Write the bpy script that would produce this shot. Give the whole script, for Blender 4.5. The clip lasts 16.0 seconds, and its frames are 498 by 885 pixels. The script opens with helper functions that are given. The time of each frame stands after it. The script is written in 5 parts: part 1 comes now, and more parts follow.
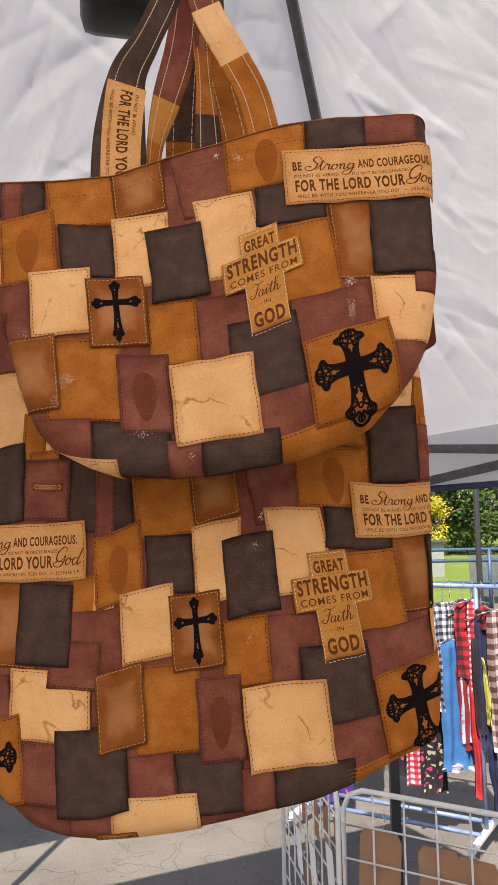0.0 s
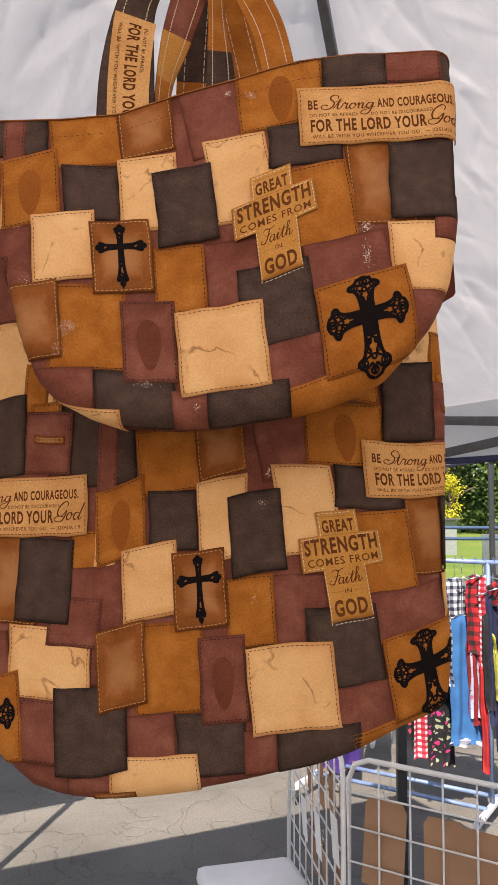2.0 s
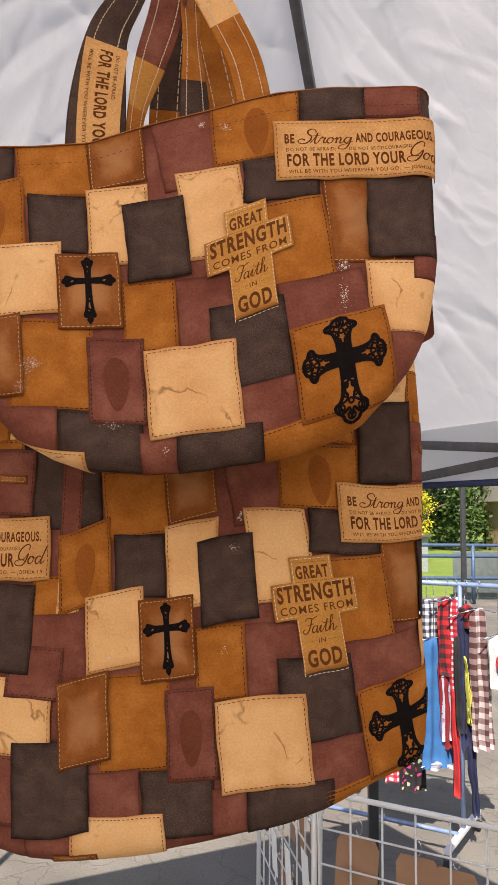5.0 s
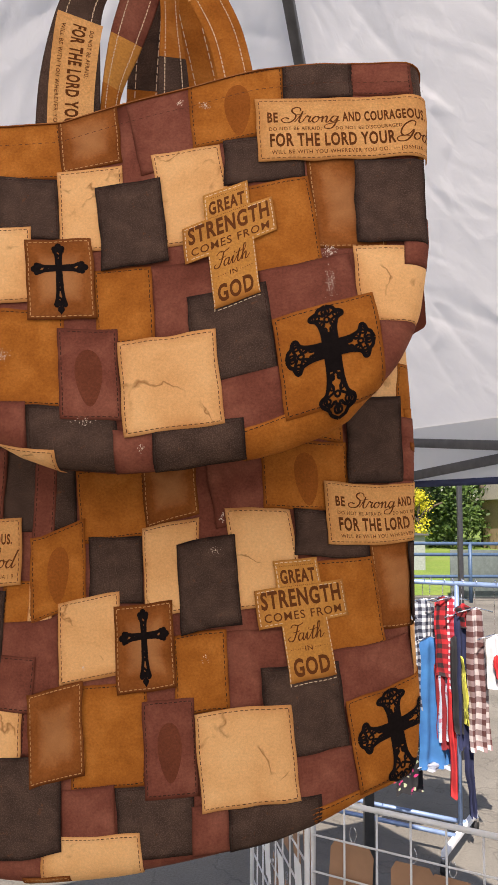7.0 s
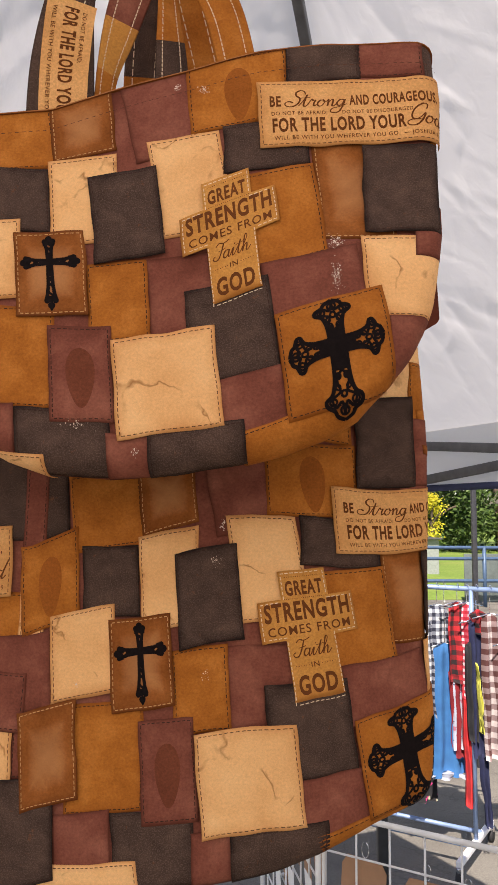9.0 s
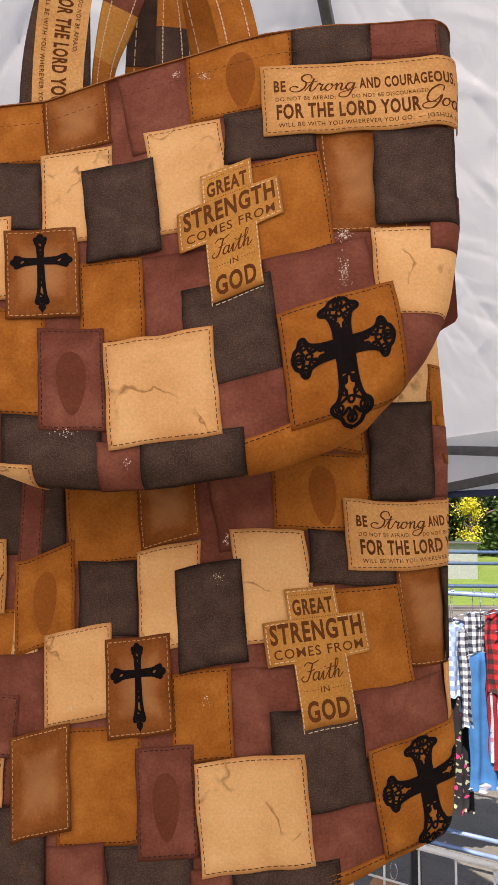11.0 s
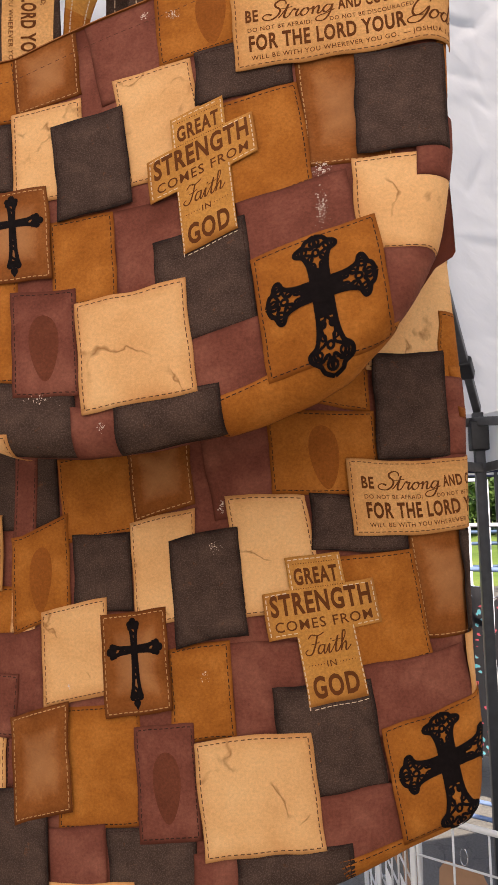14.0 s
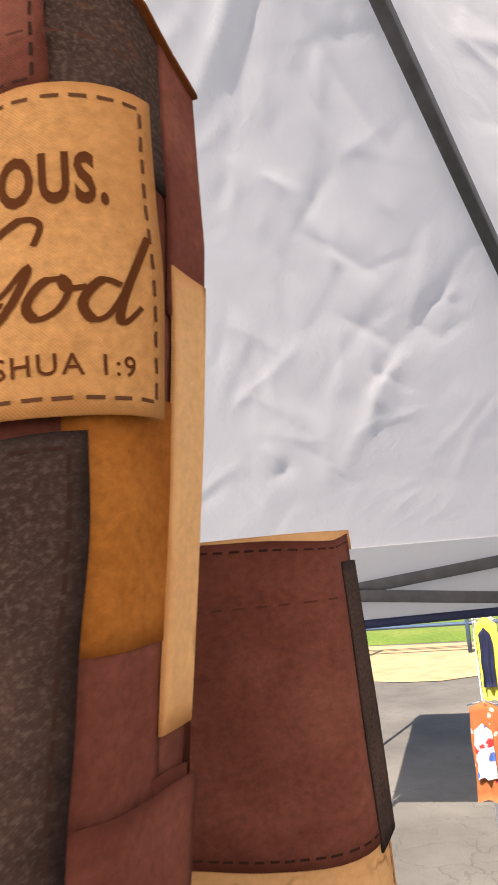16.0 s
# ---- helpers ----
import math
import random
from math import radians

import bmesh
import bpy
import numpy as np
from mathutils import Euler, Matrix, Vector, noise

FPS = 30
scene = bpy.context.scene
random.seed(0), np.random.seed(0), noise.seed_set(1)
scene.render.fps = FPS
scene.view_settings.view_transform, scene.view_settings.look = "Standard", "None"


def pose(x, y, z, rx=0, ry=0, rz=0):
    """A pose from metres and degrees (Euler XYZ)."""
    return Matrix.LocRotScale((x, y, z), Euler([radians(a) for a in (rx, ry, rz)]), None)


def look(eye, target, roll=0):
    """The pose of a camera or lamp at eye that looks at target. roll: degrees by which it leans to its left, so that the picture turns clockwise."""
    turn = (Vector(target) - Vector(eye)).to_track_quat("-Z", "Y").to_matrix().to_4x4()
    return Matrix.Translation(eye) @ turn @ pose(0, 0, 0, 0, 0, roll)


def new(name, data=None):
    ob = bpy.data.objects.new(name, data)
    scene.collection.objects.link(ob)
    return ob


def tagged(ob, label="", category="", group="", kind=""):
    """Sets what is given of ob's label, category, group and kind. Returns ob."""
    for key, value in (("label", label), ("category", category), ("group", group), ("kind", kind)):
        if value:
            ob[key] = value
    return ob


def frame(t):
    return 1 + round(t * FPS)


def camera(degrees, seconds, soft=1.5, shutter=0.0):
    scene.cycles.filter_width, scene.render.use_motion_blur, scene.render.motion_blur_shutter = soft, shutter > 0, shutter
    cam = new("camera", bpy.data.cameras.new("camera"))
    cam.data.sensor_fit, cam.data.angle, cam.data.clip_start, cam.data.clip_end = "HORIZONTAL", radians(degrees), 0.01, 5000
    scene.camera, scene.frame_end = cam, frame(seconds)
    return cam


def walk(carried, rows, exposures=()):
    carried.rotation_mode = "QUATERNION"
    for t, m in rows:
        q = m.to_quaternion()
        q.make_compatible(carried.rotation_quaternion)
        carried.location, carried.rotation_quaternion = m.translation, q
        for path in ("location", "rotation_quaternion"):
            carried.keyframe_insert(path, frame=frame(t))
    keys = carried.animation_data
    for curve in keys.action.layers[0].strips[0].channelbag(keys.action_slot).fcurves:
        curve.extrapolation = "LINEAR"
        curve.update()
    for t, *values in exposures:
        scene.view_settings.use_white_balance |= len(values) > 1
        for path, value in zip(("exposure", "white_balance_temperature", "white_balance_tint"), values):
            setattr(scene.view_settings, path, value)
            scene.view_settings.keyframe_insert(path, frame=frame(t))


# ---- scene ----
cam = camera(35.7, 16.0, 1.2, 0.12)
PATH = [
    (0, (-0.017, -0.159, 1.611), (0.121, 1.824, 1.827), -0.9),
    (0.5, (0.001, -0.208, 1.61), (0.116, 1.776, 1.833), -0.6),
    (1, (0.022, -0.226, 1.606), (0.099, 1.762, 1.814), -0.1),
    (1.5, (-0.002, -0.174, 1.583), (0.064, 1.818, 1.751), 0.2),
    (2, (-0.008, -0.126, 1.592), (0.093, 1.866, 1.744), 0.2),
    (2.5, (-0.011, -0.114, 1.607), (0.126, 1.874, 1.777), 0.6),
    (3, (-0.009, -0.108, 1.605), (0.14, 1.879, 1.777), 0.9),
    (3.5, (-0.005, -0.108, 1.613), (0.151, 1.878, 1.786), 0.8),
    (4, (-0.006, -0.108, 1.619), (0.153, 1.877, 1.812), 0.7),
    (6.5, (0.005, -0.064, 1.624), (0.189, 1.919, 1.809), 0.4),
    (7, (0.013, -0.057, 1.625), (0.19, 1.926, 1.812), 0.4),
    (7.5, (0.016, -0.057, 1.627), (0.187, 1.926, 1.822), 0.2),
    (8, (0.016, -0.048, 1.628), (0.187, 1.934, 1.828), 0.2),
    (10.5, (0.052, 0.021, 1.633), (0.12, 2.01, 1.822), 0.6),
    (11, (0.056, 0.026, 1.638), (0.107, 2.015, 1.842), 0.5),
    (11.5, (0.058, 0.031, 1.639), (0.1, 2.019, 1.852), 0.4),
    (12, (0.06, 0.023, 1.639), (0.106, 2.011, 1.852), 0.4),
    (12.5, (0.071, 0.018, 1.633), (0.1, 2.008, 1.839), 0.2),
    (13, (0.086, 0.034, 1.618), (0.059, 2.025, 1.803), -0.1),
    (13.5, (0.1, 0.051, 1.616), (0.002, 2.041, 1.785), -0.6),
    (14, (0.128, 0.07, 1.62), (-0.03, 2.056, 1.793), -1.5),
    (14.5, (0.155, 0.123, 1.691), (0.017, 2.112, 1.847), -2.6),
    (14.8, (0.204, 0.22, 1.791), (0.02, 2.204, 1.967), -3.3),
    (15, (0.254, 0.298, 1.858), (0.014, 2.275, 2.037), -3.3),
    (15.2, (0.286, 0.376, 1.922), (-0.033, 2.342, 2.099), -3.4),
    (15.4, (0.290, 0.427, 1.936), (-0.129, 2.371, 2.148), -3.4),
    (15.5, (0.287, 0.436, 1.929), (-0.153, 2.370, 2.182), -3.7),
    (15.7, (0.282, 0.460, 1.928), (-0.201, 2.383, 2.189), -3.9),
    (16, (0.291, 0.502, 1.931), (-0.208, 2.416, 2.223), -4.9),
]
walk(cam, [(t, look(eye, aim, roll)) for t, eye, aim, roll in PATH], [(0.0, 0.82, 7000, 19), (14.0, 0.93, 7000, 19), (15.2, 0.98, 7000, 19), (16.0, 1.0, 7000, 19)])

# ---- light ----
SUN_EL, SUN_AZ = 50.0, 194.0          # degrees; azimuth of the sun from +y, clockwise
world = bpy.data.worlds.new("sky")
scene.world = world
world.use_nodes = True
wn = world.node_tree.nodes
sky = wn.new("ShaderNodeTexSky")
sky.sky_type, sky.sun_disc = "NISHITA", False
sky.sun_elevation, sky.sun_rotation = radians(SUN_EL), radians(SUN_AZ)
world.node_tree.links.new(sky.outputs[0], wn["Background"].inputs[0])
wn["Background"].inputs[1].default_value = 0.085
sun = bpy.data.lights.new("sun", "SUN")
sun.energy, sun.angle, sun.color = 5.0, radians(0.5), (1.0, 0.95, 0.87)
el, az = radians(SUN_EL), radians(SUN_AZ)
to_sun = Vector((math.sin(az) * math.cos(el), math.cos(az) * math.cos(el), math.sin(el)))
new("sun", sun).matrix_world = look(to_sun * 30, (0, 0, 0))

GROUND = -0.10

# ---- materials ----


def mat(name, rough=0.8, metal=0.0):
    m = bpy.data.materials.new(name)
    m.use_nodes = True
    b = m.node_tree.nodes["Principled BSDF"]
    b.inputs["Roughness"].default_value, b.inputs["Metallic"].default_value = rough, metal
    return m, m.node_tree.nodes, m.node_tree.links, b


def ramp(n, stops, mode="LINEAR"):
    r = n.new("ShaderNodeValToRGB")
    r.color_ramp.interpolation = mode
    while len(r.color_ramp.elements) < len(stops):
        r.color_ramp.elements.new(0.5)
    for e, (p, c) in zip(r.color_ramp.elements, stops):
        e.position, e.color = p, (*c, 1)
    return r


def mixc(n, l, mode, fac, a, b):
    x = n.new("ShaderNodeMix")
    x.data_type, x.blend_type = "RGBA", mode
    for sock, v in ((x.inputs[0], fac), (x.inputs[6], a), (x.inputs[7], b)):
        if isinstance(v, bpy.types.NodeSocket):
            l.new(v, sock)
        elif isinstance(v, (int, float)):
            sock.default_value = v
        else:
            sock.default_value = (*v, 1)
    return x.outputs[2]


def noisy(n, l, vec, scale, detail=5, rough=0.55, distort=0.0):
    t = n.new("ShaderNodeTexNoise")
    t.inputs["Scale"].default_value, t.inputs["Detail"].default_value = scale, detail
    t.inputs["Roughness"].default_value, t.inputs["Distortion"].default_value = rough, distort
    if vec is not None:
        l.new(vec, t.inputs["Vector"])
    return t.outputs["Fac"]


def bump(n, l, b, height, strength, dist):
    u = n.new("ShaderNodeBump")
    u.inputs["Strength"].default_value, u.inputs["Distance"].default_value = strength, dist
    l.new(height, u.inputs["Height"])
    l.new(u.outputs[0], b.inputs["Normal"])


def mathn(n, l, op, a, b=None):
    x = n.new("ShaderNodeMath")
    x.operation = op
    for sock, v in zip(x.inputs, (a, b)):
        if v is None:
            continue
        if isinstance(v, bpy.types.NodeSocket):
            l.new(v, sock)
        else:
            sock.default_value = v
    return x.outputs[0]


def cloth_mat(name, dark, mid, light, blotch=28.0, speck=0.0, burnish=None, veins=None, centre=None, rust=None, fleck=None):
    """Printed canvas: blotches, fine grain, a woven relief, and worn edges where a patch is burnished."""
    m, n, l, b = mat(name, 0.88)
    b.inputs["Specular IOR Level"].default_value = 0.08
    uv = n.new("ShaderNodeUVMap")
    uv.uv_map = "UVMap"
    info = n.new("ShaderNodeObjectInfo")
    shift = n.new("ShaderNodeVectorMath")
    shift.operation = "MULTIPLY_ADD"
    l.new(info.outputs["Random"], shift.inputs[0])
    shift.inputs[1].default_value = (3.1, 1.7, 0.0)
    l.new(uv.outputs[0], shift.inputs[2])
    vec = shift.outputs[0]
    big = noisy(n, l, vec, blotch, 6, 0.6, 0.3)
    col = ramp(n, [(0.28, dark), (0.5, mid), (0.75, light)])
    l.new(big, col.inputs[0])
    c = col.outputs[0]
    fine = noisy(n, l, vec, 420, 3, 0.7)
    fr = ramp(n, [(0.3, (0.72,) * 3), (0.7, (1.2,) * 3)])
    l.new(fine, fr.inputs[0])
    c = mixc(n, l, "MULTIPLY", 0.4 if veins else 0.8, c, fr.outputs[0])
    if speck:
        sp = noisy(n, l, vec, 900, 4, 0.7)
        sr = ramp(n, [(0.49, (0, 0, 0)), (0.61, (1, 1, 1))])
        l.new(sp, sr.inputs[0])
        c = mixc(n, l, "MIX", mathn(n, l, "MULTIPLY", sr.outputs[0], speck), c, fleck or light)
    if rust:
        rr = ramp(n, [(0.62, (0, 0, 0)), (0.72, (1, 1, 1))])
        l.new(noisy(n, l, vec, 75, 5, 0.7), rr.inputs[0])
        c = mixc(n, l, "MIX", mathn(n, l, "MULTIPLY", rr.outputs[0], 0.45), c, rust)
    if veins:
        v = n.new("ShaderNodeTexNoise")
        v.inputs["Scale"].default_value, v.inputs["Detail"].default_value = 11, 5
        v.inputs["Distortion"].default_value = 0.4
        l.new(vec, v.inputs["Vector"])
        vr = ramp(n, [(0.488, (0, 0, 0)), (0.5, (1, 1, 1)), (0.512, (0, 0, 0))])
        l.new(v.outputs["Fac"], vr.inputs[0])
        gate = ramp(n, [(0.47, (0, 0, 0)), (0.6, (1, 1, 1))])
        l.new(noisy(n, l, vec, 34, 2), gate.inputs[0])
        c = mixc(n, l, "MIX", mathn(n, l, "MULTIPLY", vr.outputs[0], mathn(n, l, "MULTIPLY", gate.outputs[0], 0.75)), c, veins)
    if burnish:
        e = n.new("ShaderNodeUVMap")
        e.uv_map = "edge"
        sx = n.new("ShaderNodeSeparateXYZ")
        l.new(e.outputs[0], sx.inputs[0])
        ax = mathn(n, l, "MULTIPLY", sx.outputs[0], mathn(n, l, "SUBTRACT", 1.0, sx.outputs[0]))
        ay = mathn(n, l, "MULTIPLY", sx.outputs[1], mathn(n, l, "SUBTRACT", 1.0, sx.outputs[1]))
        d = mathn(n, l, "MULTIPLY", mathn(n, l, "MINIMUM", ax, ay), 4.0)
        d = mathn(n, l, "ADD", d, mathn(n, l, "MULTIPLY", mathn(n, l, "SUBTRACT", big, 0.5), 0.5))
        er = ramp(n, [(0.0, (1, 1, 1)), (0.18 if not centre else 0.3, (0.35,) * 3), (0.5 if not centre else 0.8, (0, 0, 0))])
        l.new(d, er.inputs[0])
        c = mixc(n, l, "MIX", mathn(n, l, "MULTIPLY", er.outputs[0], 0.8), c, burnish)
        if centre:
            cr = ramp(n, [(0.55, (0, 0, 0)), (1.0, (1, 1, 1))])
            l.new(d, cr.inputs[0])
            c = mixc(n, l, "MIX", mathn(n, l, "MULTIPLY", cr.outputs[0], 0.45), c, centre)
    # woven threads, about 0.55 mm
    sep = n.new("ShaderNodeSeparateXYZ")
    l.new(uv.outputs[0], sep.inputs[0])
    wx = mathn(n, l, "SINE", mathn(n, l, "MULTIPLY", sep.outputs[0], 9500.0))
    wy = mathn(n, l, "SINE", mathn(n, l, "MULTIPLY", sep.outputs[1], 9500.0))
    weave = mathn(n, l, "MULTIPLY", wx, wy)
    wr = ramp(n, [(0.0, (0.86,) * 3), (1.0, (1.1,) * 3)])
    l.new(mathn(n, l, "MULTIPLY_ADD", weave, 0.5), wr.inputs[0])
    wr.inputs[0].links[0].from_node.inputs[2].default_value = 0.5
    c = mixc(n, l, "MULTIPLY", 0.7, c, wr.outputs[0])
    l.new(c, b.inputs["Base Color"])
    h = mathn(n, l, "ADD", mathn(n, l, "MULTIPLY", weave, 0.25), mathn(n, l, "MULTIPLY", fine, 0.8))
    bump(n, l, b, h, 0.35, 0.0006)
    return m


CLOTH = {
    "dark": cloth_mat("charcoal_print", (0.047, 0.027, 0.020), (0.067, 0.039, 0.029), (0.098, 0.058, 0.043), 55, 0.36, (0.015, 0.009, 0.008), rust=(0.26, 0.09, 0.025), fleck=(0.20, 0.14, 0.112)),
    "tan": cloth_mat("tan_suede_print", (0.32, 0.098, 0.015), (0.41, 0.135, 0.022), (0.52, 0.19, 0.038), 30, 0, (0.24, 0.068, 0.011)),
    "maroon": cloth_mat("maroon_suede_print", (0.155, 0.046, 0.029), (0.21, 0.066, 0.043), (0.31, 0.115, 0.074), 26, 0, (0.105, 0.029, 0.018)),
    "cream": cloth_mat("cream_leather_print", (0.72, 0.37, 0.145), (0.82, 0.455, 0.195), (0.88, 0.535, 0.25), 16, 0, (0.54, 0.225, 0.070), (0.24, 0.085, 0.02)),
    "brown": cloth_mat("burnished_brown_print", (0.22, 0.066, 0.014), (0.30, 0.096, 0.022), (0.40, 0.145, 0.040), 24, 0, (0.125, 0.033, 0.008), None, (0.55, 0.27, 0.12)),
    "sign": cloth_mat("stamped_label_print", (0.60, 0.29, 0.100), (0.70, 0.355, 0.130), (0.78, 0.425, 0.175), 22, 0, (0.52, 0.225, 0.070)),
    "cross": cloth_mat("stamped_tan_print", (0.47, 0.20, 0.042), (0.56, 0.25, 0.058), (0.64, 0.31, 0.085), 26, 0, (0.36, 0.13, 0.028)),
    "ghost": cloth_mat("faded_mark_print", (0.135, 0.038, 0.020), (0.165, 0.048, 0.025), (0.20, 0.06, 0.033), 26, 0),
    "ghost_tan": cloth_mat("faded_tan_mark_print", (0.26, 0.075, 0.013), (0.30, 0.09, 0.016), (0.345, 0.105, 0.02), 26, 0),
}


def plain(name, color, rough=0.7, metal=0.0, vary=0.18, scale=14.0, bumpy=0.15, shine=0.5):
    m, n, l, b = mat(name, rough, metal)
    b.inputs["Specular IOR Level"].default_value = shine
    tc = n.new("ShaderNodeTexCoord")
    f = noisy(n, l, tc.outputs["Object"], scale, 6, 0.6)
    lo, hi = [c * (1 - vary) for c in color], [min(1, c * (1 + vary)) for c in color]
    r = ramp(n, [(0.3, lo), (0.7, hi)])
    l.new(f, r.inputs[0])
    l.new(r.outputs[0], b.inputs["Base Color"])
    if bumpy:
        bump(n, l, b, noisy(n, l, tc.outputs["Object"], scale * 12, 3), bumpy, 0.002)
    return m


INK = plain("brown_ink", (0.125, 0.040, 0.013), 0.9, shine=0.05)
BLACK_INK = plain("black_print", (0.008, 0.005, 0.005), 0.85, 0, 0.4, 300, shine=0.08)
THREAD_LIGHT = plain("tan_thread", (0.50, 0.27, 0.10), 0.8)
THREAD_DARK = plain("dark_thread", (0.045, 0.022, 0.016), 0.9, shine=0.05)
THREAD_RUST = plain("rust_thread", (0.10, 0.040, 0.024), 0.9, shine=0.05)
THREAD_BROWN = plain("brown_thread", (0.13, 0.055, 0.026), 0.9, shine=0.05)
THREAD_WHITE = plain("white_thread", (0.66, 0.50, 0.34), 0.8)
CHALK = plain("chalk_scuff", (0.70, 0.56, 0.46), 0.95)
STEEL = plain("grey_steel", (0.13, 0.13, 0.135), 0.45, 0.6, 0.2, 30)
DARK_STEEL = plain("dark_steel", (0.045, 0.047, 0.052), 0.45, 0.4, 0.2, 30)
CHROME = plain("chrome", (0.75, 0.75, 0.76), 0.18, 1.0, 0.05)
BRASS = plain("pale_gold", (0.75, 0.58, 0.30), 0.3, 1.0, 0.08)
BLACK_PLASTIC = plain("black_plastic", (0.018, 0.018, 0.020), 0.45, 0, 0.25, 40, 0.05)
WHITE_WIRE = plain("white_coated_wire", (0.72, 0.72, 0.72), 0.4, 0, 0.08)
WHITE_PAINT = plain("white_plastic", (0.8, 0.81, 0.83), 0.45, 0, 0.05)
BLUE_STEEL = plain("blue_grey_tube", (0.22, 0.32, 0.52), 0.4, 0.3, 0.2)
RAIL_BLUE = plain("blue_fence_paint", (0.06, 0.11, 0.19), 0.5, 0.2, 0.2)
CARD = plain("kraft_card", (0.36, 0.20, 0.115), 0.85, 0, 0.1, 20)
PAPER = plain("white_paper", (0.8, 0.8, 0.8), 0.8, 0, 0.04)
RUBBER = plain("black_rubber", (0.015, 0.015, 0.016), 0.7)


def canopy_mat():
    m, n, l, b = mat("white_canopy_fabric", 0.55)
    tc = n.new("ShaderNodeTexCoord")
    f = noisy(n, l, tc.outputs["Object"], 1.6, 5, 0.55)
    r = ramp(n, [(0.3, (0.78, 0.78, 0.785)), (0.7, (0.82, 0.82, 0.82))])
    l.new(f, r.inputs[0])
    l.new(r.outputs[0], b.inputs["Base Color"])
    tr = n.new("ShaderNodeBsdfTranslucent")
    l.new(r.outputs[0], tr.inputs["Color"])
    mx = n.new("ShaderNodeMixShader")
    mx.inputs[0].default_value = 0.48
    l.new(b.outputs[0], mx.inputs[1])
    l.new(tr.outputs[0], mx.inputs[2])
    l.new(mx.outputs[0], n["Material Output"].inputs[0])
    # crumples of folded fabric: soft swells and long sharp creases running down the slope
    st = n.new("ShaderNodeVectorMath")
    st.operation = "MULTIPLY"
    l.new(tc.outputs["Object"], st.inputs[0])
    st.inputs[1].default_value = (1.0, 1.0, 0.7)
    cr = n.new("ShaderNodeTexNoise")
    cr.noise_type = "RIDGED_MULTIFRACTAL"
    cr.inputs["Scale"].default_value, cr.inputs["Detail"].default_value = 4.5, 3.0
    cr.inputs["Distortion"].default_value = 0.8
    l.new(st.outputs[0], cr.inputs["Vector"])
    vo = n.new("ShaderNodeTexVoronoi")
    vo.inputs["Scale"].default_value = 8.0
    l.new(st.outputs[0], vo.inputs["Vector"])
    h = mathn(n, l, "ADD", mathn(n, l, "MULTIPLY", cr.outputs["Fac"], 0.06), mathn(n, l, "MULTIPLY", noisy(n, l, st.outputs[0], 30, 3, 0.55, 0.6), 0.12))
    h = mathn(n, l, "ADD", h, mathn(n, l, "MULTIPLY", vo.outputs["Distance"], 0.30))
    bump(n, l, b, h, 0.34, 0.03)
    l.new(b.inputs["Normal"].links[0].from_socket, tr.inputs["Normal"])
    return m


CANOPY = canopy_mat()
NAVY_TRIM = plain("navy_trim_fabric", (0.035, 0.045, 0.11), 0.8)


def asphalt_mat():
    m, n, l, b = mat("worn_asphalt", 0.92)
    tc = n.new("ShaderNodeTexCoord")
    o = tc.outputs["Object"]
    r = ramp(n, [(0.3, (0.125, 0.117, 0.099)), (0.5, (0.175, 0.165, 0.140)), (0.72, (0.240, 0.226, 0.192))])
    l.new(noisy(n, l, o, 0.9, 8, 0.65), r.inputs[0])
    g = ramp(n, [(0.35, (0.7,) * 3), (0.65, (1.15,) * 3)])
    l.new(noisy(n, l, o, 90, 3, 0.8), g.inputs[0])
    c = mixc(n, l, "MULTIPLY", 0.8, r.outputs[0], g.outputs[0])
    warp = n.new("ShaderNodeVectorMath")
    warp.operation = "MULTIPLY_ADD"
    wn_ = n.new("ShaderNodeTexNoise")
    wn_.inputs["Scale"].default_value, wn_.inputs["Detail"].default_value = 2.6, 6
    l.new(o, wn_.inputs["Vector"])
    l.new(wn_.outputs["Color"], warp.inputs[0])
    warp.inputs[1].default_value = (0.9, 0.9, 0)
    l.new(o, warp.inputs[2])
    vo = n.new("ShaderNodeTexVoronoi")
    vo.feature = "DISTANCE_TO_EDGE"
    vo.inputs["Scale"].default_value = 2.4
    l.new(warp.outputs[0], vo.inputs["Vector"])
    cr = ramp(n, [(0.0, (1, 1, 1)), (0.022, (0, 0, 0))])
    l.new(vo.outputs["Distance"], cr.inputs[0])
    c = mixc(n, l, "MIX", mathn(n, l, "MULTIPLY", cr.outputs[0], mathn(n, l, "MULTIPLY", noisy(n, l, o, 1.3, 3), 0.75)), c, (0.07, 0.064, 0.055))
    l.new(c, b.inputs["Base Color"])
    bump(n, l, b, mathn(n, l, "SUBTRACT", noisy(n, l, o, 70, 4, 0.8), cr.outputs[0]), 0.5, 0.01)
    return m


def grass_mat():
    m, n, l, b = mat("sunlit_grass", 0.9)
    tc = n.new("ShaderNodeTexCoord")
    r = ramp(n, [(0.25, (0.09, 0.16, 0.018)), (0.5, (0.15, 0.24, 0.03)), (0.7, (0.24, 0.27, 0.06)), (0.85, (0.36, 0.29, 0.11))])
    l.new(noisy(n, l, tc.outputs["Object"], 0.25, 7, 0.65), r.inputs[0])
    g = ramp(n, [(0.35, (0.6,) * 3), (0.65, (1.25,) * 3)])
    l.new(noisy(n, l, tc.outputs["Object"], 14, 4, 0.8), g.inputs[0])
    l.new(mixc(n, l, "MULTIPLY", 0.8, r.outputs[0], g.outputs[0]), b.inputs["Base Color"])
    return m


ASPHALT, GRASS = asphalt_mat(), grass_mat()


# ---- building blocks ----


